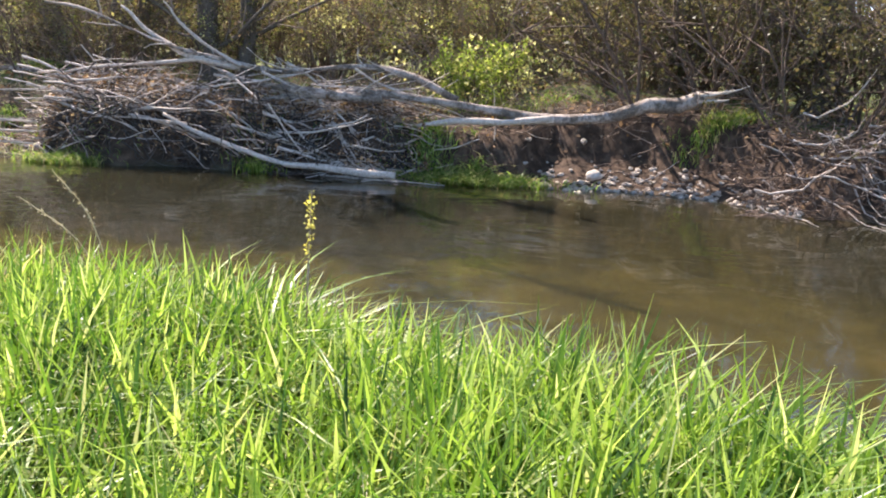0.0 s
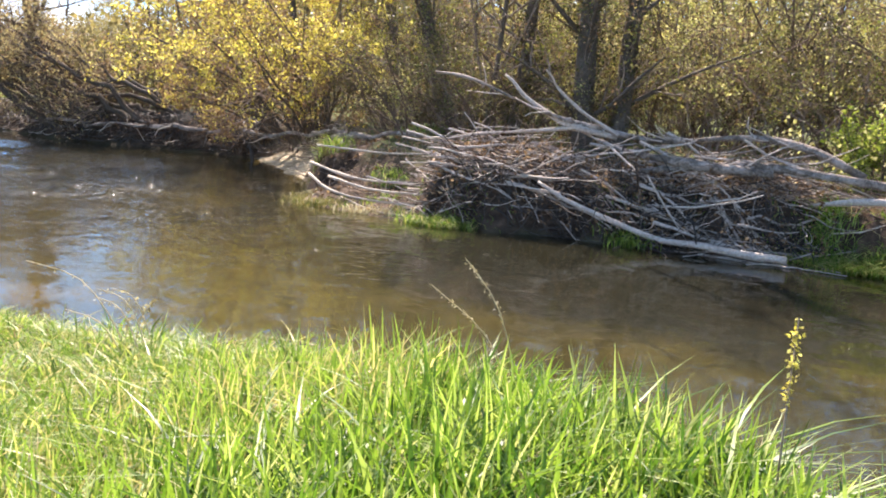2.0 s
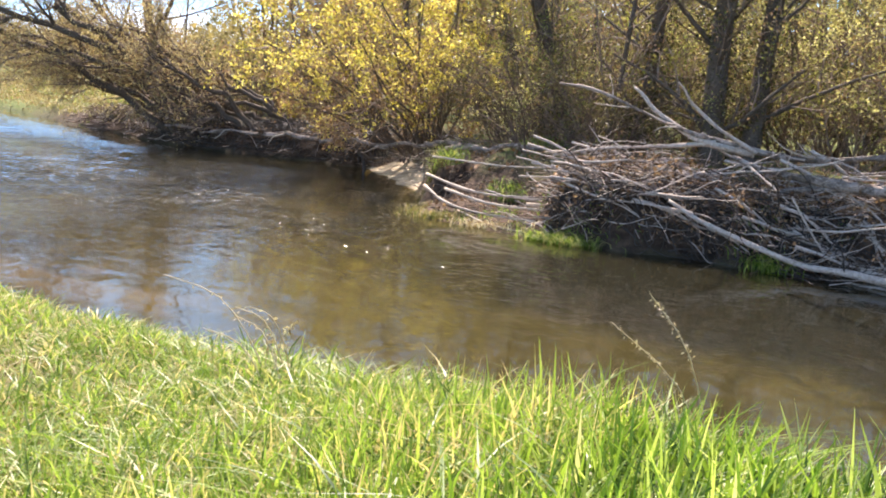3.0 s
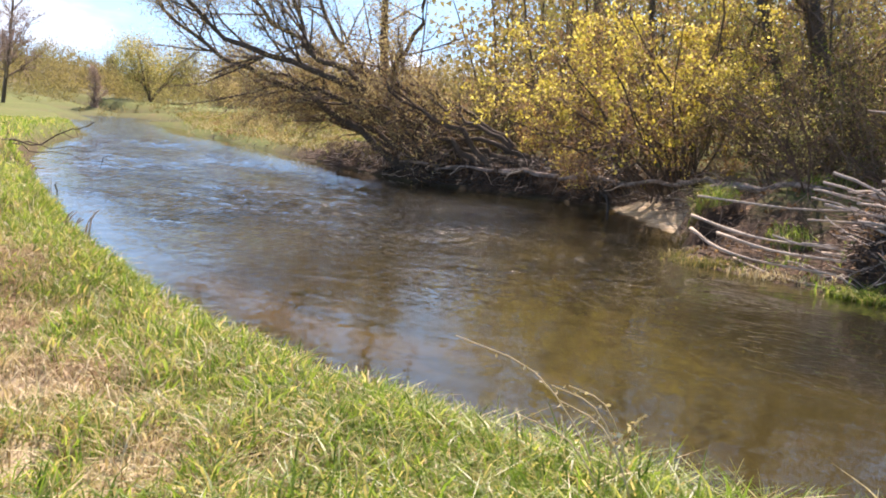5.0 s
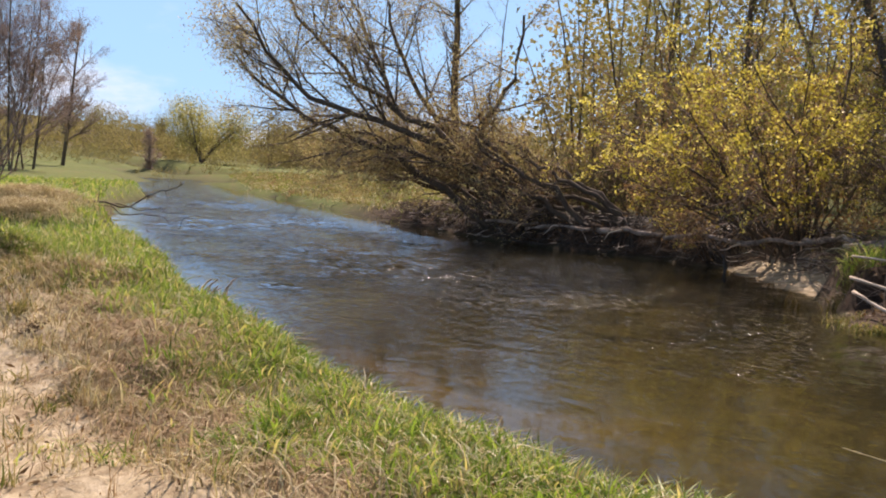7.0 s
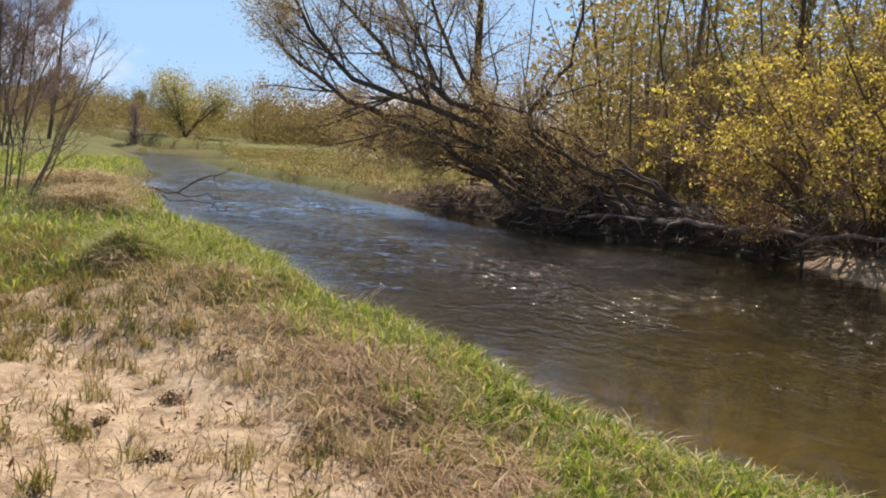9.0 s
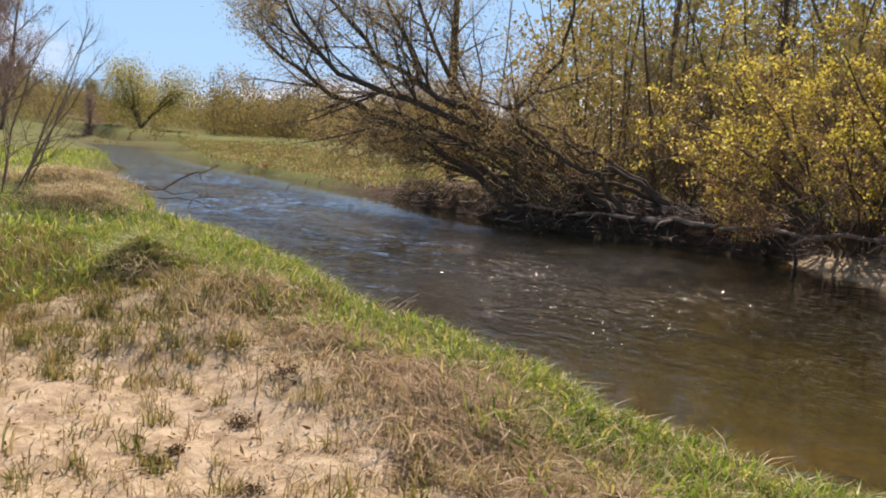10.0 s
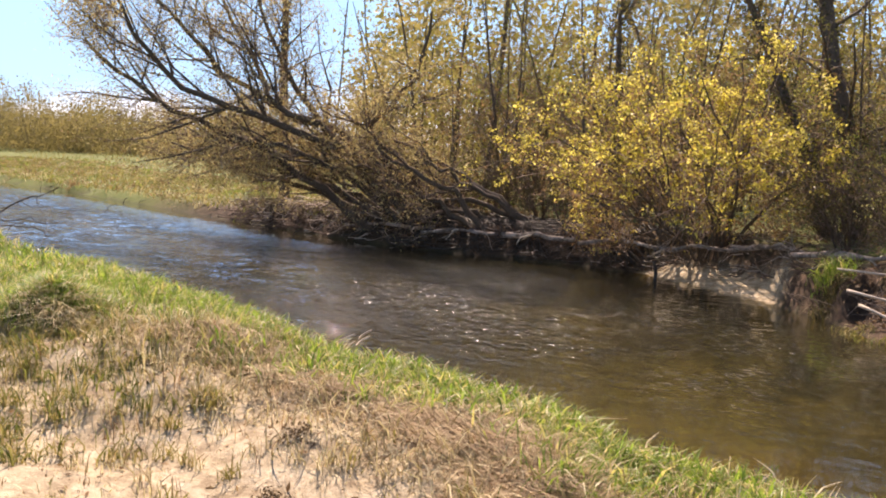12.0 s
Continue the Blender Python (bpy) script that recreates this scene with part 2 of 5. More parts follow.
def water_material():
    m, nt, p, out = tree_of("river_water")
    nt.nodes.remove(p)
    at = nt.nodes.new("ShaderNodeAttribute")
    at.attribute_name = "riffle"  # the river runs rougher upstream, away from the cut bank
    riffle = at.outputs["Fac"]
    glint = nt.nodes.new("ShaderNodeAttribute")
    glint.attribute_name = "glint"  # small steep wavelets where the current runs fastest
    patch = nt.nodes.new("ShaderNodeMath")
    patch.operation = "MULTIPLY"
    nt.links.new(riffle, patch.inputs[0])
    nt.links.new(smooth_step(nt, noise_node(nt, 0.7, 3, 0.6, (0.5, 1.0, 1.0), 0.6), 0.44, 0.6), patch.inputs[1])
    crest = smooth_step(nt, noise_node(nt, 11.0, 1.0, 0.5, (0.55, 1.0, 1.0), 0.3), 0.53, 0.68)
    soft = {"slow": noise_node(nt, 1.5, 1.5, 0.5, (0.8, 1.0, 1.0), 1.2), "chop": noise_node(nt, 5.5, 2, 0.5, (0.75, 1.0, 1.0), 0.8), "fine": noise_node(nt, 15.0, 2, 0.5, (0.6, 1.0, 1.0), 0.5), "gust": noise_node(nt, 9.5, 2, 0.5, (0.5, 1.0, 1.0), 0.4)}
    layers = ((soft["slow"], riffle, 0.04, 0.012), (soft["chop"], riffle, 0.085, 0.0015), (soft["fine"], riffle, 0.012, 0.0006), (soft["gust"], patch.outputs[0], 0.095, 0.0), (crest, glint.outputs["Fac"], 0.024, 0.0))
    last = None
    for wave, where, rough_h, calm_h in layers:
        h = nt.nodes.new("ShaderNodeMapRange")
        h.inputs["To Min"].default_value, h.inputs["To Max"].default_value = calm_h, rough_h
        nt.links.new(where, h.inputs["Value"])
        b = nt.nodes.new("ShaderNodeBump")
        b.inputs["Strength"].default_value = 1.0
        nt.links.new(h.outputs["Result"], b.inputs["Distance"])
        nt.links.new(wave, b.inputs["Height"])
        if last:
            nt.links.new(last.outputs["Normal"], b.inputs["Normal"])
        last = b
    b2 = last
    clear = nt.nodes.new("ShaderNodeBsdfTransparent")
    clear.inputs["Color"].default_value = (0.67, 0.61, 0.37, 1)
    gloss = nt.nodes.new("ShaderNodeBsdfGlossy")
    spread = nt.nodes.new("ShaderNodeMapRange")  # the crests are wrinkled by still finer ripples
    spread.inputs["To Min"].default_value, spread.inputs["To Max"].default_value = 0.03, 0.19
    on_crest = nt.nodes.new("ShaderNodeMath")
    on_crest.operation = "MULTIPLY"
    nt.links.new(crest, on_crest.inputs[0])
    nt.links.new(glint.outputs["Fac"], on_crest.inputs[1])
    nt.links.new(on_crest.outputs[0], spread.inputs["Value"])
    nt.links.new(spread.outputs["Result"], gloss.inputs["Roughness"])
    gloss.inputs["Color"].default_value = (0.95, 0.97, 1.0, 1)
    silt = nt.nodes.new("ShaderNodeBsdfDiffuse")
    silt.inputs["Color"].default_value = (0.1, 0.096, 0.058, 1)
    murk = nt.nodes.new("ShaderNodeMixShader")
    murk.inputs[0].default_value = 0.15
    nt.links.new(clear.outputs[0], murk.inputs[1])
    nt.links.new(silt.outputs[0], murk.inputs[2])
    fr = nt.nodes.new("ShaderNodeFresnel")
    fr.inputs["IOR"].default_value = 1.33
    for n in (gloss, fr):
        nt.links.new(b2.outputs["Normal"], n.inputs["Normal"])
    mx = nt.nodes.new("ShaderNodeMixShader")
    nt.links.new(fr.outputs[0], mx.inputs[0])
    nt.links.new(murk.outputs[0], mx.inputs[1])
    nt.links.new(gloss.outputs[0], mx.inputs[2])
    nt.links.new(mx.outputs[0], out.inputs["Surface"])
    return m


GROUND, WATER = ground_material(), water_material()


# ---- mesh building ----
def mesh_of(name, verts, faces, mat, smooth=True):
    me = bpy.data.meshes.new(name)
    verts, faces = np.asarray(verts, np.float32), np.asarray(faces, np.int32)
    n, k = faces.shape
    me.vertices.add(len(verts))
    me.vertices.foreach_set("co", verts.ravel())
    me.loops.add(n * k)
    me.loops.foreach_set("vertex_index", faces.ravel())
    me.polygons.add(n)
    me.polygons.foreach_set("loop_start", np.arange(0, n * k, k, dtype=np.int32))
    me.polygons.foreach_set("loop_total", np.full(n, k, np.int32))
    me.polygons.foreach_set("use_smooth", np.full(n, smooth))
    me.update(calc_edges=True)
    me.materials.append(mat)
    return me


def join(pieces):
    """Joins (verts, faces) pieces with faces of one size."""
    vs, fs, n = [], [], 0
    for v, f in pieces:
        vs.append(np.asarray(v).reshape(-1, 3))
        fs.append(np.asarray(f) + n)
        n += len(vs[-1])
    return np.concatenate(vs), np.concatenate(fs)


def thing(name, loc, label, category, group="", kind=""):
    ob = new(name)
    ob.location = loc
    ob.empty_display_size = 0.1
    return tagged(ob, label, category, group, kind)


def part(name, piece, mat, parent=None, label="", smooth=True):
    ob = new(name, mesh_of(name, piece[0], piece[1], mat, smooth))
    if parent:
        ob.parent = parent
    return tagged(ob, label)


def unit(v):
    return v / np.maximum(np.linalg.norm(v, axis=-1, keepdims=True), 1e-9)


def tubes(P, R, sides=5):
    """Tapered tubes along paths P (M, K, 3) with radii R (M, K): verts and quads, the ends closed by a point."""
    M, K, _ = P.shape
    T = unit(np.gradient(P, axis=1))
    ref = np.where(np.abs(T[..., 2:3]) > 0.9, np.array([1.0, 0.2, 0.0]), np.array([0.05, 0.1, 1.0]))
    U = unit(np.cross(T, ref))
    V = np.cross(T, U)
    a = np.arange(sides) * 2 * math.pi / sides
    ring = P[:, :, None] + R[:, :, None, None] * (U[:, :, None] * np.cos(a)[:, None] + V[:, :, None] * np.sin(a)[:, None])
    verts = ring.reshape(-1, 3)
    k, s = np.meshgrid(np.arange(K - 1), np.arange(sides), indexing="ij")
    q = np.stack([k * sides + s, k * sides + (s + 1) % sides, (k + 1) * sides + (s + 1) % sides, (k + 1) * sides + s], -1).reshape(-1, 4)
    faces = (q[None] + (np.arange(M) * K * sides)[:, None, None]).reshape(-1, 4)
    return verts, faces


def spline(pts, n):
    """A smooth path of n points through a few control points."""
    pts = np.asarray(pts, float)
    u = np.linspace(0, len(pts) - 1, n)
    i = np.clip(u.astype(int), 0, len(pts) - 2)
    f = (u - i)[:, None]
    ext = np.vstack([2 * pts[0] - pts[1], pts, 2 * pts[-1] - pts[-2]])
    p0, p1, p2, p3 = ext[i], ext[i + 1], ext[i + 2], ext[i + 3]
    return 0.5 * (2 * p1 + (p2 - p0) * f + (2 * p0 - 5 * p1 + 4 * p2 - p3) * f**2 + (3 * p1 - p0 - 3 * p2 + p3) * f**3)


def log_piece(rng, pts, r0, r1, n=24, sides=12, knots=0.18):
    """A trunk with an uneven girth and closed, slightly sunken ends."""
    P = spline(pts, n)
    bend = np.stack([np.interp(np.arange(n), np.linspace(0, n, max(4, n // 3)), rng.normal(0, 1, max(4, n // 3))) for _ in range(3)], -1)
    P = P + bend * (0.008 + 0.2 * max(r0, r1))
    R = np.linspace(r0, r1, n) * (1 + knots * np.interp(np.arange(n), np.linspace(0, n, 9), rng.normal(0, 1, 9)))
    P = np.vstack([P[:1] + (P[1] - P[0]) * 0.03, P, P[-1:] - (P[-1] - P[-2]) * 0.03])
    R = np.r_[R[0] * 0.05, R, R[-1] * 0.05]
    v, f = tubes(P[None], R[None], sides)
    v = v + rng.normal(0, 0.035 * max(r0, r1), v.shape)
    return v, f


def paths(rng, pos, way, length, rad, K, curl, lift, tip=0.25):
    P = [pos]
    d = unit(way)
    for k in range(1, K):
        d = unit(d + curl * rng.normal(0, 1, d.shape) + lift * np.array([0, 0, 1.0]))
        P.append(P[-1] + d * (length / (K - 1))[:, None])
    return np.stack(P, 1), rad[:, None] * np.linspace(1, tip, K)[None]


def grow(rng, pos, way, length, rad, levels, K=6, curl=0.08, lift=0.0, tip=0.35, course=None):
    """Limbs and their branchings. levels: (count, least angle, most angle, length, girth, curl, lift, from) each.
    Returns one (P, R) for each order of branching."""
    pos, way = np.atleast_2d(pos).astype(float), np.atleast_2d(way).astype(float)
    length, rad = np.atleast_1d(length).astype(float), np.atleast_1d(rad).astype(float)
    P, R = paths(rng, pos, way, length, rad, K, curl, lift, tip)
    if course is not None:
        P = spline(course, K)[None] + rng.normal(0, 0.055, (1, K, 3)) * (np.arange(K) > 0)[None, :, None]
    out, L = [(P, R)], length
    for count, a0, a1, lf, rf, cu, li, start in levels:
        M = len(P)
        u = rng.uniform(start, 0.98, (M, count))
        k = u * (P.shape[1] - 1)
        i = np.minimum(k.astype(int), P.shape[1] - 2)
        f = (k - i)[..., None]
        m = np.arange(M)[:, None]
        base = P[m, i] * (1 - f) + P[m, i + 1] * f
        along = unit(P[m, i + 1] - P[m, i])
        girth = (R[m, i] * (1 - f[..., 0]) + R[m, i + 1] * f[..., 0]) * rf
        side = unit(np.cross(along, rng.normal(0, 1, along.shape)))
        ang = np.radians(rng.uniform(a0, a1, (M, count)))[..., None]
        way = along * np.cos(ang) + side * np.sin(ang)
        ln = L[:, None] * lf * rng.uniform(0.55, 1.15, (M, count)) * (1.2 - 0.65 * u)
        P, R = paths(rng, base.reshape(-1, 3), way.reshape(-1, 3), ln.ravel(), girth.ravel(), 4 if cu < 0.19 else 3, cu, li)
        L = ln.ravel()
        out.append((P, R))
    return out


def leaves(rng, at, size, spread, long=1.8, plain=False):
    """Small folded leaves round the places given; plain ones, for the distance, have three corners."""
    n = len(at)
    c = at + np.clip(rng.normal(0, 1, (n, 3)), -1.6, 1.6) * spread
    d = unit(rng.normal(0, 1, (n, 3)) + np.array([0, 0, -0.2]))
    w = unit(np.cross(d, rng.normal(0, 1, (n, 3))))
    nrm = np.cross(d, w)
    s = (size * rng.uniform(0.55, 1.3, n))[:, None]
    v = np.stack([c, c + d * s * 0.5 + w * s * 0.5 / long + nrm * s * 0.1, c + d * s, c + d * s * 0.5 - w * s * 0.5 / long + nrm * s * 0.1], 1)
    if plain:
        return v[:, [0, 1, 3]].reshape(-1, 3), np.arange(3 * n).reshape(-1, 3)
    return v.reshape(-1, 3), np.arange(4 * n).reshape(-1, 4)


def along_paths(rng, PR, n, start=0.2):
    P = PR[0]
    m, u = rng.integers(0, len(P), n), rng.uniform(start, 1, n) * (P.shape[1] - 1)
    i = np.minimum(u.astype(int), P.shape[1] - 2)
    f = (u - i)[:, None]
    return P[m, i] * (1 - f) + P[m, i + 1] * f


def blades(rng, base, height, width, lean, bend, segs=3):
    """Grass blades: base (N, 3), lean (N, 2) the way they bow, bend 0 to 1.5 how far."""
    n = len(base)
    a = rng.uniform(0, 2 * math.pi, n)
    w = np.stack([np.cos(a), np.sin(a), np.zeros(n)], -1)
    rows = []
    for k in range(segs + 1):
        s = k / segs
        c = base + np.concatenate([lean * (height * bend * s**2.6)[:, None], (height * s * (1 - 0.42 * np.minimum(bend, 1.6) * s**1.6))[:, None]], 1)
        half = (width * 0.5 * (1.0 - 0.95 * s**2.4) * (0.8 + 0.4 * s))[:, None] * w
        rows += [c - half, c + half]
    v = np.stack(rows, 1).reshape(-1, 3)
    q = np.array([[2 * k, 2 * k + 1, 2 * k + 3, 2 * k + 2] for k in range(segs)])
    f = (q[None] + (np.arange(n) * 2 * (segs + 1))[:, None, None]).reshape(-1, 4)
    return v, f


# ---- lie of the land ----
NEAR_X = [-130, -74, -42, -36, -27, -24, -19.3, -17.5, -15, -13, -12, -10.5, -9, -8, -6.5, -5.5, -4, -3, -1.5, 0, 1, 3, 8, 60]
NEAR_Y = [55, 29, 18, 14.2, 10.5, 9.6, 7.8, 7.6, 6.8, 6.1, 6.1, 5.8, 5.7, 5.6, 5.7, 5.75, 5.45, 5.25, 4.55, 3.55, 2.9, 2.2, 1.5, -8]
FAR_X = [-130, -75, -48, -38, -30.5, -24, -21.4, -18.5, -15.5, -14, -13.2, -11.2, -10.4, -9.6, -8.5, -6, -2.7, -0.5, 1.2, 2, 3.1, 8, 60]
FAR_Y = [56, 39, 26.5, 23.5, 20.8, 18.6, 17.7, 17.3, 17.6, 17.3, 16.6, 14.9, 14.1, 12.5, 12.1, 12.1, 12.5, 12.4, 12.4, 11.5, 11.4, 10.5, 3]


def wobble(x, y, seed=0.0):
    return 0.5 * np.sin(1.7 * x + 0.6 * y + seed) * np.sin(0.9 * y - 0.5 * x + 2.1 * seed) + 0.3 * np.sin(4.3 * x - 2.9 * y + seed * 3) + 0.2 * np.sin(9.1 * x + 7.3 * y + seed)


def near_y(x):
    return np.interp(x, NEAR_X, NEAR_Y) + 0.06 * np.sin(5.1 * x) + 0.04 * np.sin(11.3 * x + 1)


def far_y(x):
    return np.interp(x, FAR_X, FAR_Y) + 0.07 * np.sin(4.3 * x) + 0.05 * np.sin(9.7 * x + 2)


def ease(v):
    v = np.clip(v, 0, 1)
    return v * v * (3 - 2 * v)


MOUNDS = [(-14.7, 4.8, 0.36, 0.26), (-13.3, 5.0, 0.55, 0.12), (-12.0, 4.75, 0.3, 0.1), (-11.75, 4.15, 0.25, 0.07), (-10.6, 4.6, 0.4, 0.06), (-21.5, 7.1, 1.4, 0.4), (-19.6, 6.4, 0.9, 0.25), (-24.5, 7.0, 1.6, 0.12), (-3.4, 12.9, 1.3, 0.15), (-6.6, 13.0, 1.2, 0.15)]


def height(x, y):
    """Height of the land over the water's face at z = 0."""
    x, y = np.asarray(x, float), np.asarray(y, float)
    dn, df = near_y(x) - y, y - far_y(x)
    level = 0.16 + 0.2 * ease((y - 3.4) / 1.2) * ease((-9.5 - x) / 2) + 0.12 * ease((-12 - x) / 2) + 0.16 * ease((x + 6) / 3) + 0.06 * ease((-18 - x) / 8)
    clods = ease((-5 - x) / 2) * ease((dn - 0.3) / 0.5) * (0.035 * wobble(1.3 * x, 1.5 * y, 3.3) + 0.022 * np.sin(7.3 * x + 2 * np.sin(3.1 * y)) * np.sin(8.9 * y + 2 * np.sin(2.7 * x)) + 0.012 * np.sin(17 * x + 5 * y) * np.sin(15 * y - 6 * x))
    near = level * ease(dn / 0.45) + 0.35 * ease((dn - 4) / 10) + 0.02 * wobble(x, y) * ease(dn) + clods
    cut = 0.9 - 0.45 * ease((-20 - x) / 10)
    gravel = ease((x + 1.2) / 0.6) * ease((2.6 - x) / 0.6)
    sandbar = ease((x + 14.6) / 0.9) * ease((-10.9 - x) / 0.7)
    shelf = ease((x + 10.15) / 0.5) * ease((-7.2 - x) / 1.0)
    far = cut * (0.62 * ease((df - 1.25 * sandbar - 0.9 * gravel - 1.0 * shelf) / (0.55 + 0.9 * shelf)) + 0.38 * ease((df - 0.4 - 0.8 * shelf) / 3)) + (0.22 * gravel + 0.12 * sandbar + 0.14 * shelf) * ease(df / 0.9) + 0.03 * np.clip(df - 3, 0, 12) + 0.05 * wobble(x, y, 1.3) * ease(df)
    bed = -0.75 * ease(np.minimum(-dn / 3.2, 1)) * ease(-df / 1.0) - 0.03
    for mx, my, mr, mh in MOUNDS:
        lump = mh * np.exp(-((x - mx) ** 2 + (y - my) ** 2) / mr**2)
        near, far = near + lump * ease(dn / 0.4), far + lump * ease(df / 0.4)
    rise = 0.018 * np.clip(np.hypot(x + 6, y - 8) - 55, 0, 190)
    away, turn = np.hypot(x + 6, y - 2), np.degrees(np.arctan2(y - 2, -(x + 6)))
    hill = 9.0 * ease((away - 85) / 240) * ease((30 - turn) / 12) * ease((turn + 30) / 30)
    near, far = near + rise + hill, far + rise + hill
    return np.where(dn > 0, near, np.where(df > 0, far, bed))


def lay(x, y, dz=0.0):
    return np.stack([x, y, height(x, y) + dz], -1)


def build_ground():
    xs = np.unique(np.concatenate([np.geomspace(60, 2600, 18) * -1, np.arange(-60, -16, 0.5), np.arange(-16, 4.5, 0.13), np.arange(4.5, 20, 0.7), np.geomspace(20, 2600, 18)]))
    ys = np.unique(np.concatenate([-np.geomspace(3, 2600, 22), np.arange(-3, 1.5, 0.5), np.arange(1.5, 7.5, 0.11), np.arange(7.5, 24, 0.2), np.arange(24, 70, 1.2), np.geomspace(70, 2600, 22)]))
    X, Y = np.meshgrid(xs, ys, indexing="ij")
    Z = height(X, Y)
    far_off = np.clip((np.hypot(X + 10, Y - 10) - 150) / 600, 0, 1)
    Z = Z + 9.0 * ease(far_off) * (0.6 + 0.4 * np.sin(X * 0.004 + Y * 0.007))
    nx, ny = X.shape
    i, j = np.meshgrid(np.arange(nx - 1), np.arange(ny - 1), indexing="ij")
    f = np.stack([i * ny + j, (i + 1) * ny + j, (i + 1) * ny + j + 1, i * ny + j + 1], -1).reshape(-1, 4)
    ob = part("ground", (np.stack([X, Y, Z], -1).reshape(-1, 3), f), GROUND)
    tagged(ob, "earth banks with sand, soil and rough meadow", "ground", kind="structure")
    dn, df = near_y(X) - Y, Y - far_y(X)
    w = wobble(X, Y, 4.0)
    sand = ease((dn - 0.75 - 0.35 * w) / 0.5) * ease((-4.6 - X + 0.4 * w) / 1.0) * ease((X + 16 + w) / 2.0) * ease((Y + 2.5 + 1.2 * w) / 2.0)
    bar = ease((X + 14.5) / 0.5) * ease((-10.9 - X) / 0.5) * ease(df / 0.1) * ease((1.45 + 0.2 * w - df) / 0.3)
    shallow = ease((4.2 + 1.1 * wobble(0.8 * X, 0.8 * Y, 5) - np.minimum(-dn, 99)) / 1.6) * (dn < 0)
    sand = np.maximum(np.maximum(sand, bar), 0)
    green = np.maximum(ease((df - 2.5) / 2.5) * ease((-17 - X) / 4), ease((dn - 0.3) / 0.4) * ease((-15.5 - X + w) / 2))
    green = np.maximum(green, ease((np.hypot(X + 5, Y - 8) - 26) / 8))
    green = np.maximum(green, 0.85 * ease((df - 1.6 - 0.8 * w) / 1.5)) * (1 - bar)
    green = np.where(dn > 0.25, np.maximum(green, 1 - sand), green)
    away, turn = np.hypot(X + 6, Y - 2), np.degrees(np.arctan2(Y - 2, -(X + 6)))
    heath = ease((away - 100) / 40) * ease((34 - turn) / 10) * ease((turn + 30) / 30)
    green = green * (1 - 0.7 * heath)
    sand = np.maximum(sand, 0.16 * heath)
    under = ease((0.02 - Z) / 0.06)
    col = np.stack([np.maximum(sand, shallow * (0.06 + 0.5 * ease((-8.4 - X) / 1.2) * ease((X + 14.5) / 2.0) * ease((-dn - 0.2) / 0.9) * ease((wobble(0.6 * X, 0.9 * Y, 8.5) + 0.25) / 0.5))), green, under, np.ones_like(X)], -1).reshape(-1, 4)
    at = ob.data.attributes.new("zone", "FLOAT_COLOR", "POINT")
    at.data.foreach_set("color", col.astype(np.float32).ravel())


def build_water():
    xs = np.concatenate([np.arange(-130, -44, 2.0), np.arange(-44, -30, 0.2), np.arange(-30, -7, 0.085), np.arange(-7, 5, 0.25), np.arange(5, 61, 4.0)])
    n = 130
    lo, hi = near_y(xs) - 0.5, far_y(xs) + 0.5
    t = np.linspace(0, 1, n)
    Y = lo[:, None] * (1 - t) + hi[:, None] * t
    X = np.repeat(xs[:, None], n, 1)
    r = np.random.default_rng(11)
    Z = np.zeros_like(X)
    rough = ease((-8.5 - X) / 5) * ease((X + 46) / 8) * (0.55 + 0.6 * np.sin(0.5 * X + 0.9 * Y) * np.sin(0.23 * X - 0.7 * Y + 1))
    for k in range(26):
        length = r.uniform(0.35, 1.5)
        a = r.normal(0.9, 1.1)
        ph = 2.2 * np.sin(0.8 * X + k) + 1.5 * np.sin(0.9 * Y + 2 * k)
        Z += 0.006 * length * np.sin(2 * math.pi / length * (math.cos(a) * X * 0.75 + math.sin(a) * Y) + ph + r.uniform(0, 6))
    Z *= np.clip(rough, 0.04, 1.2)
    i, j = np.meshgrid(np.arange(len(xs) - 1), np.arange(n - 1), indexing="ij")
    f = np.stack([i * n + j, (i + 1) * n + j, (i + 1) * n + j + 1, i * n + j + 1], -1).reshape(-1, 4)
    riffle = ease((-10.0 - X) / 7) * ease((far_y(X) - Y - 0.8) / 2.5) * ease((Y - near_y(X) - 0.2) / 1.5)
    Z *= 0.06 + 0.94 * riffle
    ob = part("water", (np.stack([X, Y, Z], -1).reshape(-1, 3), f), WATER)
    ob.data.attributes.new("riffle", "FLOAT", "POINT").data.foreach_set("value", riffle.astype(np.float32).ravel())
    lively = np.exp(-(((X + 14.4) / 4.0) ** 2) - ((Y - 11.2 + 0.12 * (X + 14)) / 2.1) ** 2) + 0.1 * np.exp(-(((X + 9.5) / 6.0) ** 2) - ((Y - 9.8) / 2.2) ** 2)
    lively = np.clip(1.7 * lively * np.clip(0.7 + 1.3 * wobble(0.9 * X, 1.1 * Y, 2.7), 0.0, 1.0), 0, 1.1) * (X < -1)
    ob.data.attributes.new("glint", "FLOAT", "POINT").data.foreach_set("value", lively.astype(np.float32).ravel())
    tagged(ob, "clear brown river water with small ripples", "river", kind="structure")


build_ground()
build_water()

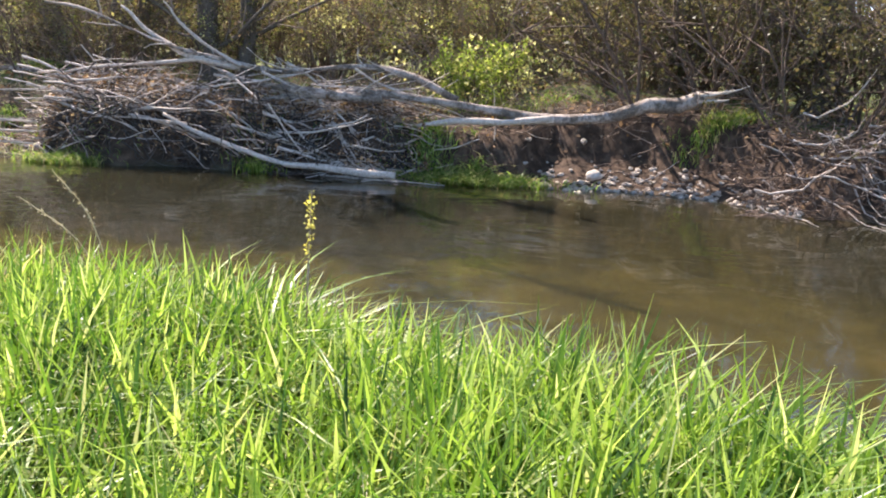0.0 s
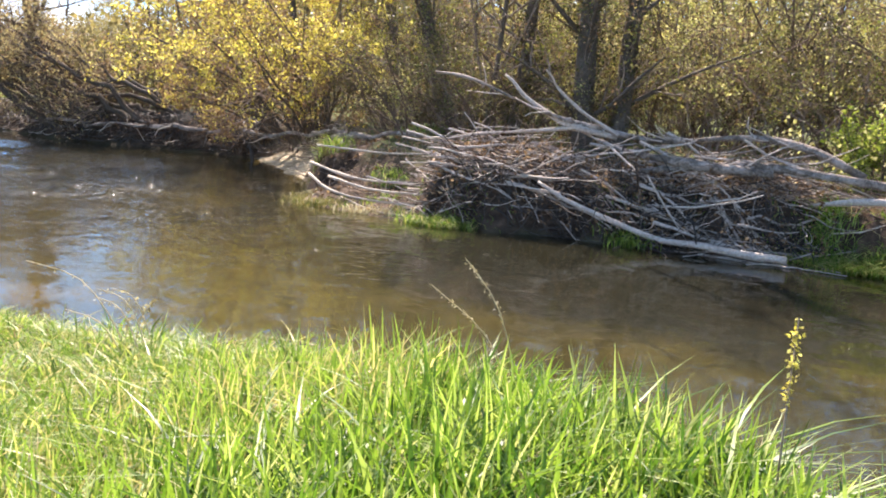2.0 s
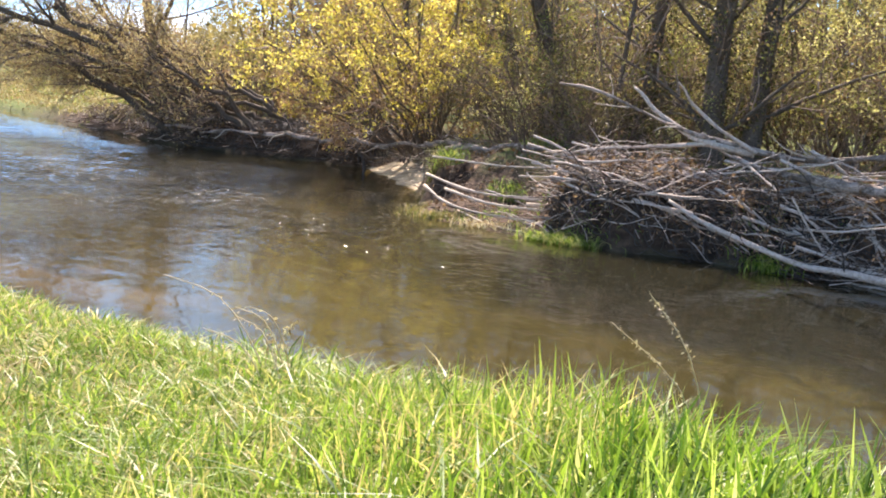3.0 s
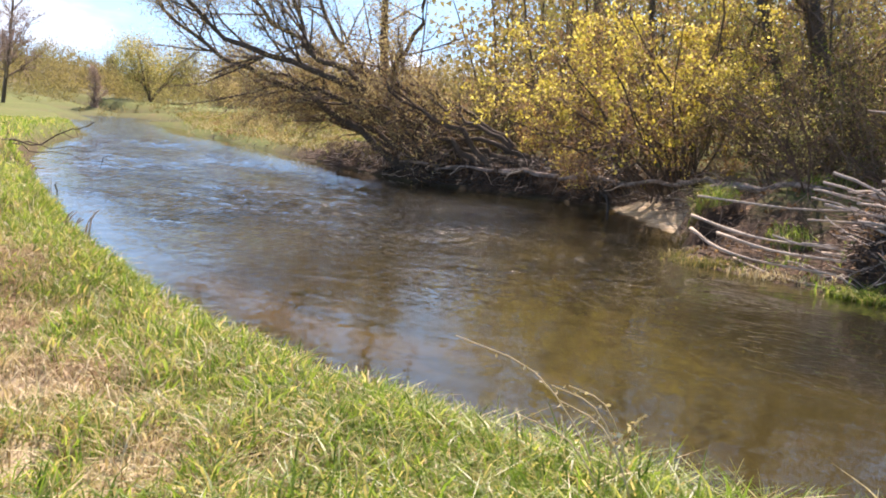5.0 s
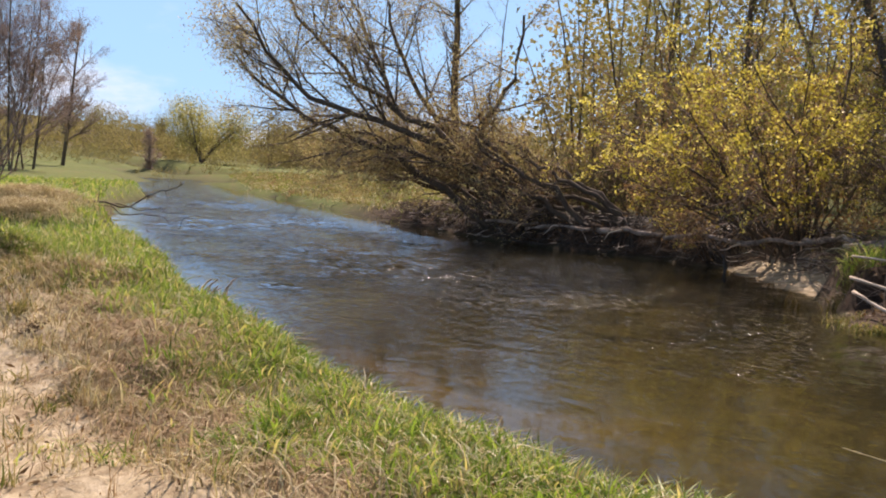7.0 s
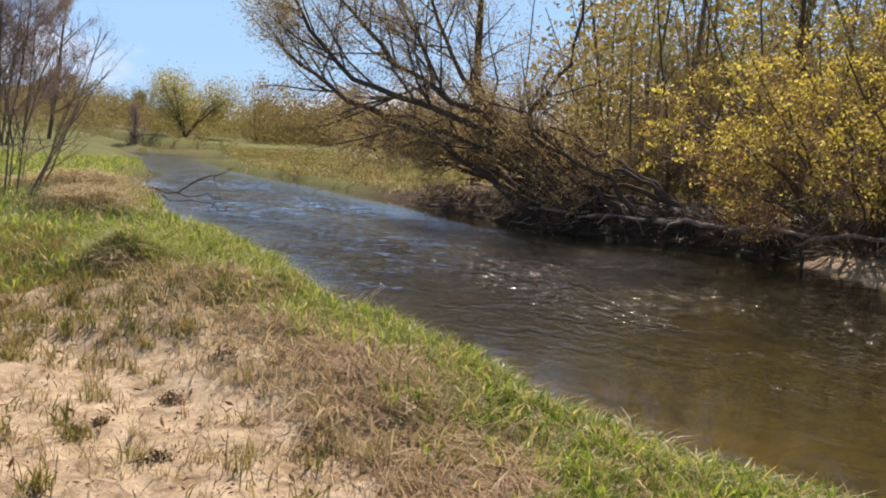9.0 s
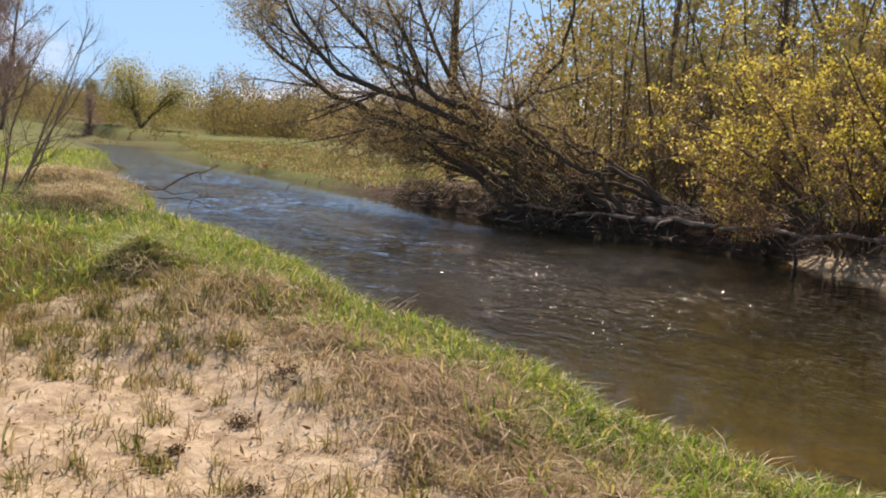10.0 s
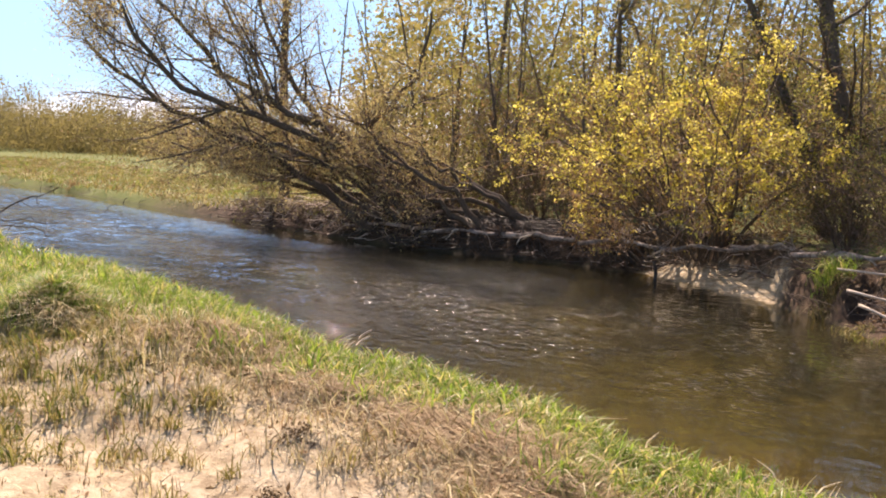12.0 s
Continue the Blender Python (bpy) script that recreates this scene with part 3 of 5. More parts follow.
# ---- near bank ----
ROTTEN_LEAF = leaf_material("rotten_leaf", [(0.0, (0.09, 0.06, 0.04)), (0.6, (0.2, 0.14, 0.09)), (1.0, (0.34, 0.24, 0.15))], trans=0.1, rough=0.8)
MAT_STRAW = leaf_material("matted_straw", [(0.0, (0.2, 0.13, 0.08)), (0.5, (0.42, 0.3, 0.185)), (1.0, (0.68, 0.54, 0.37))], trans=0.2, rough=0.65)
SOIL_CLOD = bark_material("crumbly_soil", (0.11, 0.078, 0.052), (0.34, 0.24, 0.16), 12.0, 0.95, 0.2)
rng = np.random.default_rng(5)


def scatter(n, x0, x1, y0, y1, keep):
    x, y = rng.uniform(x0, x1, n), rng.uniform(y0, y1, n)
    k = keep(x, y)
    return x[k], y[k]


def grass_patch(name, label, mat, x, y, h0, h1, w, bend0, bend1, lean_way=(0, 0), lean_keep=0.0, segs=3, sink=-0.02):
    n = len(x)
    a = rng.uniform(0, 2 * math.pi, n)
    lean = unit(np.stack([np.cos(a), np.sin(a)], -1) + lean_keep * np.array(lean_way))
    h = rng.uniform(h0, h1, n) if np.isscalar(h0) else h0 * rng.uniform(0.55, 1.15, n)
    ob = part(name, blades(rng, lay(x, y, sink), h, w * rng.uniform(0.5, 1.4, n), lean, rng.uniform(bend0, bend1, n), segs), mat)
    return tagged(ob, label, "grass", kind="stuff")


def chance(x):
    return rng.uniform(0, 1, len(x))


def edge(x, y):
    """How far a place on the near bank lies from the water."""
    return near_y(x) - y


def tall_top(x, y):
    """Height of the tall grass, which thins out towards the beach."""
    return (0.19 + 0.37 * ease((x + 6.2) / 3.2) + 0.1 * ease((x + 2.4) / 1.6)) * (1 + 0.16 * wobble(0.7 * x, 0.7 * y, 6))


def tall_zone(x, y):
    return (edge(x, y) > -0.06) & (y > 2.5 + 0.3 * wobble(x, y, 2) - 0.35 * ease((x + 1.5) / 1)) & (chance(x) < ease((x + 6.6) / 3.2))


x, y = scatter(92000, -7.6, 2.6, 1.2, 5.9, tall_zone)
lush = x + 0.5 * wobble(x, y, 3) > -3.4
for k, label, mat, w in ((lush, "tall lush green reed grass on the bank", GRASS, 0.019), (~lush, "yellowish green reed grass with fine blades", BANK_GRASS, 0.013)):
    grass_patch("tall_grass", label, mat, x[k], y[k], tall_top(x[k], y[k]), 0, w, 0.05, 0.65, (0.8, 0.2), 0.3, 4)
x, y = scatter(17000, -7.6, 2.6, 1.2, 5.9, tall_zone)
lush = x + 0.5 * wobble(x, y, 3) > -3.4
for k, label, mat, w in ((lush, "broad pale grass blades bowed over", GRASS, 0.018), (~lush, "fine straw-tipped grass blades bowed over", BANK_GRASS, 0.013)):
    grass_patch("bowed_grass", label, mat, x[k], y[k], 1.2 * tall_top(x[k], y[k]), 0, w, 0.8, 1.8, (0.9, 0.1), 0.5, 6)
x, y = scatter(15000, -8.0, -1.5, 1.4, 5.9, lambda x, y: (edge(x, y) > 0.0) & (y > 2.0))
grass_patch("straw", "dry straw standing among green grass", DRY_GRASS, x, y, 0.9 * tall_top(x, y), 0, 0.008, 0.2, 1.2)
x, y = scatter(34000, -7.0, 3.5, -3.5, 3.2, lambda x, y: (chance(x) < 0.12 + 0.63 * ease((y + 0.5) / 2)) & (x > -5.2 - 0.8 * wobble(x, y, 2)))
grass_patch("short_grass", "short pale green grass beside the path", BANK_GRASS, x, y, 0.06, 0.2, 0.012, 0.4, 1.4)
x, y = scatter(35000, -9.5, -2.6, 2.2, 5.9, lambda x, y: (edge(x, y) > -0.03) & (chance(x) < ease((x + 9.8) / 1.5)) & (wobble(x, y, 7) > -0.25 - 0.5 * ease((x + 7) / 2) + 0.4 * ease((-7.4 - x) / 1)))
grass_patch("mixed_grass", "knee-high green grass mixed with straw", BANK_GRASS, x, y, 0.14 + 0.26 * ease((x + 8.5) / 4), 0, 0.011, 0.3, 1.5)


def strip(n, x0, x1, d0, d1, keep=lambda x, d: True):
    """Places between two distances from the near waterline."""
    x, d = rng.uniform(x0, x1, n), rng.uniform(d0, d1, n)
    k = np.broadcast_to(keep(x, d), x.shape)
    return x[k], near_y(x[k]) - d[k]


def belt(x, d):
    return 1.12 + 0.4 * wobble(x, d, 4) + 1.5 * ease((-14.0 - x) / 2.0)


x, y = strip(82000, -17.5, -6.5, -0.06, 2.2, lambda x, d: (chance(x) < ease((belt(x, d) + 0.45 - d) / 0.9)) & (chance(x) < 0.25 + 0.75 * ease((wobble(1.5 * x, 1.5 * d, 3) + 0.35) / 0.4)))
grass_patch("bank_grass", "short green grass along the water's edge", BANK_GRASS, x, y, 0.06, 0.25, 0.013, 0.2, 1.3)
x, y = strip(10000, -17.5, -5.5, 0.35, 1.9)
grass_patch("bank_straw", "dry straw among the green bank grass", DRY_GRASS, x, y, 0.08, 0.28, 0.009, 0.4, 1.7)
x, y = strip(17000, -24, -14.5, 0.0, 5.0, lambda x, d: (np.hypot(x + 21.5, near_y(x) - d - 7.1) > 1.3) & (np.hypot(x + 19.6, near_y(x) - d - 6.4) > 0.8) & (chance(x) < 0.3 + 0.7 * ease((wobble(0.8 * x, 0.8 * d, 5) + 0.2) / 0.4)))
grass_patch("meadow_grass", "green and straw coloured grass on the bank", BANK_GRASS, x, y, 0.08, 0.26, 0.018, 0.2, 1.2)
x, y = strip(10000, -46, -22, 0.0, 9.0, lambda x, d: np.hypot(x + 24.6, near_y(x) - d - 7.4) > 1.8)
grass_patch("meadow_grass", "lush green grass on the far end of the bank", BANK_GRASS, x, y, 0.08, 0.26, 0.03, 0.2, 1.0)

# flattened straw mats and thin stubble over the sand
HAY = [(-13.4, 5.0, 0.6, 0.35), (-11.9, 4.75, 0.4, 0.25), (-11.2, 4.62, 0.5, 0.2), (-10.9, 4.9, 0.4, 0.2), (-10.3, 4.35, 0.7, 0.4), (-9.5, 4.2, 0.7, 0.4), (-12.4, 4.9, 0.5, 0.3), (-8.6, 4.4, 0.4, 0.25), (-16.8, 4.4, 0.7, 0.5)]
for hx, hy, ra, rb in HAY:
    n = int(3300 * ra)
    x, y = hx + ra * 0.6 * rng.normal(0, 1, n), hy + rb * 0.6 * rng.normal(0, 1, n)
    k = edge(x, y) > 0.25
    grass_patch("straw_mat", "flattened mat of dry brown straw on sand", MAT_STRAW, x[k], y[k], 0.03, 0.09, 0.007, 2.5, 5.5, (0.95, 0.1), 1.3, 4, 0.012)
x, y = scatter(60000, -17, -4.5, -2.5, 5.8, lambda x, y: (edge(x, y) > 0.35) & (chance(x) < 0.18 + 0.75 * ease((wobble(1.1 * x, 1.3 * y, 9) - 0.05) / 0.3)))
grass_patch("stubble", "thin dry stalks lying on the sand", DRY_GRASS, x, y, 0.015, 0.06, 0.006, 1.2, 5.0, (0.8, 0.3), 0.5, 3, 0.006)
x, y = scatter(10000, -17, -5, 1.4, 5.5, lambda x, y: (edge(x, y) > 0.5) & (wobble(1.9 * x, 2.1 * y, 11) > 0.38 - 0.55 * ease((-12.0 - x) / 1.5)))
grass_patch("sand_grass", "sparse olive grass growing through sand", MEADOW, x, y, 0.05, 0.17, 0.008, 0.2, 1.2)
x, y = scatter(9000, -17, -4.5, 1.2, 5.4, lambda x, y: edge(x, y) > 0.5)
part_of = leaves(rng, lay(x, y, 0.006), 0.04 * rng.uniform(0.3, 1.5, len(x)), 0.004, 3.0)
tagged(part("leaf_litter", part_of, DEAD_LEAF), "small brown dead leaves scattered over sand", "leaves", kind="stuff")


def lump(radius, flat, seed, sub=2, rough=0.25):
    """A rough, flattened lump of earth or stone about the origin."""
    bm = bmesh.new()
    bmesh.ops.create_icosphere(bm, subdivisions=sub, radius=1.0)
    for v in bm.verts:
        n = noise.noise(v.co * 1.3 + Vector((seed * 7.1, seed * 3.3, 0))) + 0.5 * noise.noise(v.co * 3.1 + Vector((0, seed * 5.7, 1)))
        v.co *= 1 + rough * n
        v.co = Vector((v.co.x * radius, v.co.y * radius * 0.8, v.co.z * radius * flat))
    me = bpy.data.meshes.new("lump")
    bm.to_mesh(me)
    bm.free()
    me.polygons.foreach_set("use_smooth", np.ones(len(me.polygons), bool))
    return me


def set_down(name, me, mat, x, y, dz, label, category, group="", turn=0.0, scale=1.0):
    if not me.materials:
        me.materials.append(mat)
    ob = new(name, me)
    ob.matrix_basis = pose(x, y, float(height(x, y)) + dz, 0, 0, turn) @ Matrix.Scale(scale, 4)
    return tagged(ob, label, category, group)


for cx, cy, cr in [(-11.42, 3.61, 0.07), (-11.22, 2.98, 0.05), (-11.27, 3.13, 0.035), (-10.66, 3.16, 0.06), (-11.69, 4.1, 0.08)]:
    n = 260
    at = lay(cx + cr * rng.normal(0, 0.6, n), cy + cr * rng.normal(0, 0.6, n), 0.0)
    at[:, 2] += np.abs(rng.normal(0, 0.2 * cr, n))
    tagged(part("dead_leaf_clump", leaves(rng, at, 0.022, 0.004, 2.0), ROTTEN_LEAF), "clump of dark rotten leaves on the sand", "leaves", kind="stuff")


CLODS = [lump(1.0, 0.45, k + 50.0, 2, 0.7) for k in range(4)]
for me in CLODS:
    me.materials.append(SOIL_CLOD)
for cx, cy, cr in [(-11.8, 4.6, 0.09), (-11.65, 4.62, 0.06), (-12.35, 4.85, 0.08), (-11.1, 4.42, 0.06), (-10.5, 4.3, 0.05), (-13.2, 4.4, 0.06), (-14.2, 4.6, 0.07)]:
    set_down("earth_clod", CLODS[int(cy * 100) % 4], SOIL_CLOD, cx, cy, -0.1 * cr, "dark crumbly clod of earth on the beach", "earth clod", "clods on the beach", cx * 700, cr)


def dry_clumps(name, label, mat, spots, each, h0, h1, w, bend0, bend1, spread):
    """Small clumps of stalks, each fanning out from one root."""
    sx, sy = spots
    n = rng.integers(each // 2, each + 1, len(sx))
    m = np.repeat(np.arange(len(sx)), n)
    grass_patch(name, label, mat, sx[m] + rng.normal(0, spread, len(m)), sy[m] + rng.normal(0, spread, len(m)), h0, h1, w, bend0, bend1)


dry_clumps("stubble_clumps", "clumps of grey-brown dead stalks on the sand", DRY_GRASS, scatter(620, -17, -5, -2.5, 5.4, lambda x, y: edge(x, y) > 0.5), 26, 0.05, 0.2, 0.007, 0.1, 1.2, 0.035)
dry_clumps("meadow_clumps", "low olive and straw grass clumps at the back of the beach", MEADOW, scatter(900, -18, -12.3, 2.0, 5.9, lambda x, y: (edge(x, y) > 0.6) & (chance(x) < ease((-12.0 - x) / 2.0))), 34, 0.06, 0.2, 0.01, 0.1, 1.3, 0.06)
dry_clumps("dead_stalks", "dark dead stalks standing in the sand", DEAD_LEAF, scatter(260, -17, -5, 1.4, 5.4, lambda x, y: edge(x, y) > 0.4), 9, 0.05, 0.24, 0.006, 0.05, 0.8, 0.03)
dry_clumps("sand_tufts", "small olive-green grass clumps on the sand", MEADOW, scatter(420, -17, -5, -2.5, 5.4, lambda x, y: edge(x, y) > 0.5), 34, 0.06, 0.2, 0.009, 0.1, 1.1, 0.04)


def stem_thing(name, label, category, base, spread, count, tall, rad, bow, mat, seeds=0, seed_mat=None, seed_size=0.02, way=(0.3, 0.2)):
    """A few thin standing stems, each a part, with seed heads or leaves near the tips."""
    t = thing(name, (base[0], base[1], float(height(*base))), label, category)
    for k in range(count):
        p0 = np.array([rng.normal(0, spread), rng.normal(0, spread), -0.03])
        h = tall * rng.uniform(0.7, 1.05)
        d = np.array([way[0], way[1], 0]) * h * bow * rng.uniform(0.5, 1.3) + np.array([rng.normal(0, 0.06), rng.normal(0, 0.06), 0]) * h
        P = spline([p0, p0 + d * 0.12 + [0, 0, h * 0.4], p0 + d * 0.45 + [0, 0, h * 0.75], p0 + d + [0, 0, h * (1 - 0.12 * bow)]], 10)
        s = part("stem", tubes(P[None], np.linspace(rad, rad * 0.4, 10)[None], 5), mat, t)
        if seeds:
            at = along_paths(rng, (P[None], None), seeds, 0.6) + rng.normal(0, 0.004, (seeds, 3))
            tagged(part("seed_head", leaves(rng, at, seed_size, 0.006), seed_mat, s), kind="stuff")
    return t


stem_thing("dry_weed", "pale dry grass stems bent over the water", "dry weed", (-5.35, 5.15), 0.12, 5, 0.62, 0.005, 1.8, DRY_GRASS, 8, DRY_GRASS, 0.022, (-0.85, 0.15))
stem_thing("dry_weed", "tall dry stem with a feathery seed head", "dry weed", (-5.4, 5.1), 0.05, 2, 0.5, 0.0035, 0.6, DRY_GRASS, 26, DRY_GRASS, 0.03, (0.3, 0.3))
stem_thing("seeding_grass", "thin stalks with small pale seeds", "seed stalk", (-3.1, 5.1), 0.05, 2, 1.12, 0.004, 0.45, DRY_GRASS, 70, DRY_GRASS, 0.013, (-0.9, 0.1))
stem_thing("sapling", "slim sapling with fresh yellow-green buds", "sapling", (-2.06, 4.33), 0.01, 1, 0.9, 0.005, 0.1, TWIG, 110, YELLOW_LEAF, 0.017, (0.4, 0.0))
stem_thing("dry_sprig", "bundle of pale dry twigs on the bank", "twigs", (-12.92, 6.0), 0.1, 11, 0.55, 0.015, 0.8, PALE_WOOD, 0, None, 0, (0.5, 0.1))
stem_thing("dry_sprig", "few pale stalks standing at the water", "twigs", (-16.6, 7.1), 0.12, 5, 0.3, 0.006, 0.6, PALE_WOOD, 0, None, 0, (-0.3, 0.2))


# ---- trees and shrubs ----
def plant(name, label, category, loc, pos, way, length, rad, levels, foliage, bark=BARK, twig=TWIG, curl=0.07, lift=0.0, limb_parts=False, K=7, group="", sides=7, plain=False, course=None):
    """A tree or shrub. Every stem is a part, with its own limbs under it; fine twigs and leaves are joined.
    foliage: (material, clusters, leaves in each, size, spread, order, clumps along from, and if given the heights between which leaves grow denser)."""
    t = thing(name, loc, label, category, group)
    L = grow(rng, pos, way, length, rad, levels, K, curl, lift, 0.3 if course is not None else 0.35, course)
    for n in range(len(L[0][0])):
        stem = part("trunk" if len(L[0][0]) == 1 else "stem", tubes(L[0][0][n : n + 1], L[0][1][n : n + 1], sides), bark, t)
        c = levels[0][0]
        if limb_parts:
            for k in range(n * c, (n + 1) * c):
                part("limb", tubes(L[1][0][k : k + 1], L[1][1][k : k + 1], 5), bark, stem)
    fine = [tubes(P, R, 4 if o == 0 else 3) for o, (P, R) in enumerate(L[2:] if limb_parts else L[1:])]
    tagged(part("brushwood", join(fine), twig, t), kind="stuff")
    for mat, clusters, each, size, spread, order, start, *denser in foliage:
        at = along_paths(rng, L[order], clusters, start)
        if denser:
            at = at[rng.uniform(0.08, 1, clusters) < np.clip((at[:, 2] - denser[0]) / (denser[1] - denser[0]), 0.1, 1)]
            clusters = len(at)
        at = np.repeat(at, each, 0)
        at = at + np.repeat(rng.normal(0, spread * 0.4, (clusters, 3)), each, 0)
        tagged(part("foliage", leaves(rng, at, size, spread, 1.4 if plain else 1.8, plain), mat, t), kind="stuff")
    return t


def spot(x, y, dz=-0.05):
    return (x, y, float(height(x, y)) + dz)


# big yellow shrub over the sand bar
PINK_TWIG = bark_material("pinkish_twig", (0.27, 0.19, 0.15), (0.62, 0.49, 0.41))
n = 30
a = np.linspace(0, 2 * math.pi, n, endpoint=False) + rng.normal(0, 0.15, n)
out = rng.uniform(0.1, 1.15, n)
way = np.stack([np.cos(a) * out * 0.7 - 0.2, np.sin(a) * out * 0.7 - 0.42, np.full(n, 1.1)], -1)
plant("yellow_shrub", "large shrub with fresh yellow spring leaves above the sandbar", "shrub", spot(-13.2, 18.0), np.stack([np.cos(a) * 0.5, np.sin(a) * 0.3, np.zeros(n)], -1), way, rng.uniform(3.0, 4.5, n), rng.uniform(0.018, 0.034, n),
      [(6, 20, 55, 0.42, 0.6, 0.12, -0.02, 0.2), (6, 25, 60, 0.45, 0.6, 0.15, -0.02, 0.2), (3, 20, 55, 0.5, 0.6, 0.22, 0.0, 0.2)],
      [(YELLOW_LEAF, 1500, 11, 0.07, 0.065, 3, 0.4, 0.4, 2.3), (YELLOW_LEAF, 260, 10, 0.065, 0.07, 1, 0.75, 0.8, 2.6), (DEAD_LEAF, 3200, 4, 0.06, 0.08, 2, 0.0)], twig=PINK_TWIG, curl=0.13, lift=-0.05)
n = 14
a = rng.uniform(math.pi, 2 * math.pi, n)
plant("yellow_shrub", "low yellow-leaved shrub hanging towards the water", "shrub", spot(-13.6, 17.75, 0.05), np.stack([np.cos(a) * 0.9, np.sin(a) * 0.15, np.zeros(n)], -1),
      np.stack([np.cos(a) * 1.2 - 0.1, np.sin(a) * 0.45, np.full(n, 0.9)], -1), rng.uniform(1.2, 1.9, n), rng.uniform(0.013, 0.022, n),
      [(6, 20, 55, 0.42, 0.6, 0.12, -0.03, 0.2), (6, 25, 60, 0.45, 0.6, 0.15, -0.03, 0.2), (3, 20, 55, 0.5, 0.6, 0.22, 0.0, 0.2)],
      [(YELLOW_LEAF, 150, 8, 0.06, 0.06, 3, 0.5), (DEAD_LEAF, 900, 4, 0.05, 0.07, 2, 0.0)], twig=PINK_TWIG, lift=-0.03)

# willow whose stems lean far out over the river
WILLOW = [
    [(-19.8, 18.0, 0.8), (-20.8, 16.9, 1.9), (-21.7, 16.0, 2.5), (-22.6, 15.0, 2.85), (-23.0, 14.1, 3.2), (-23.4, 13.5, 3.7), (-23.5, 12.8, 4.4), (-23.3, 12.0, 5.1)],
    [(-19.5, 18.1, 0.8), (-20.9, 16.6, 2.2), (-22.0, 15.6, 3.0), (-22.8, 15.9, 3.7), (-23.5, 16.0, 4.4), (-24.2, 16.0, 5.4), (-24.8, 15.8, 6.6)],
    [(-19.2, 18.3, 0.8), (-21.0, 17.4, 2.3), (-22.8, 17.0, 2.9), (-24.0, 16.2, 3.6), (-24.3, 15.2, 4.4), (-25.0, 14.8, 5.4), (-25.5, 14.5, 6.2)],
    [(-21.0, 17.9, 0.7), (-22.2, 16.4, 1.7), (-23.4, 14.9, 2.5), (-24.6, 13.9, 3.3), (-25.6, 13.3, 4.2)],
    [(-18.8, 18.2, 0.8), (-20.0, 17.4, 2.0), (-20.6, 17.0, 2.6), (-19.9, 16.8, 3.1), (-18.9, 16.4, 3.9), (-18.5, 16.2, 5.0)],
    [(-20.3, 18.3, 0.8), (-21.6, 17.2, 2.4), (-22.6, 16.6, 3.8), (-23.2, 16.3, 5.2), (-23.6, 16.1, 7.0)],
]
LOW = [
    [(-20.7, 18.1, 0.7), (-22.2, 17.2, 1.4), (-24.0, 16.5, 1.85), (-25.8, 16.0, 2.1)],
    [(-21.0, 18.2, 0.7), (-22.8, 17.6, 1.2), (-24.6, 17.0, 1.6), (-26.2, 16.6, 1.7)],
    [(-20.2, 18.1, 0.7), (-21.4, 16.9, 1.7), (-22.4, 15.9, 2.2), (-23.3, 14.9, 2.5)],
    [(-21.2, 18.4, 0.7), (-23.0, 17.9, 1.6), (-25.2, 17.5, 2.2), (-27.4, 17.2, 2.5)],
]
WILLOW += LOW
for k in range(15):
    wx = -21.3 + 0.33 * k + rng.normal(0, 0.15)
    wy = far_y(wx) + rng.uniform(0.5, 1.7)
    base = np.array(spot(wx, wy))
    go = np.array([-rng.uniform(1.9, 3.3), -rng.uniform(0.9, 2.4), rng.uniform(0.9, 2.3)])
    WILLOW.append([base, base + go * np.array([0.3, 0.3, 0.38]), base + go * np.array([0.68, 0.66, 0.75]) + rng.normal(0, 0.12, 3), base + go])
for k, pts in enumerate(WILLOW):
    course = np.array(pts, float)
    foot = np.array(spot(course[0][0], course[0][1]))
    course[0] = foot
    long = float(np.linalg.norm(np.diff(course, axis=0), axis=1).sum())
    main = k < 6 + len(LOW)
    plant("leaning_willow", "dark willow stem leaning far out over the river", "tree", foot, np.zeros((1, 3)), np.array([[-1.0, 0, 1]]), np.array([long * (0.8 if main else 1.0)]), np.array([rng.uniform(0.08, 0.105) if main else rng.uniform(0.055, 0.09)]),
          [(13 if main else 5, 25, 65, 0.5, 0.5, 0.15, 0.05, 0.25 if main else 0.4), (8, 20, 60, 0.5, 0.6, 0.18, 0.03, 0.12), (6, 20, 70, 0.55, 0.7, 0.22, 0.0, 0.1)],
          [(WILLOW_LEAF, 1600 if main else 260, 3, 0.052, 0.16, 3, 0.1), (DEAD_LEAF, 600 if main else 160, 3, 0.05, 0.14, 3, 0.1)], curl=0.12, lift=0.0, limb_parts=True, group="willow stems on the far bank", K=14, course=course - foot)

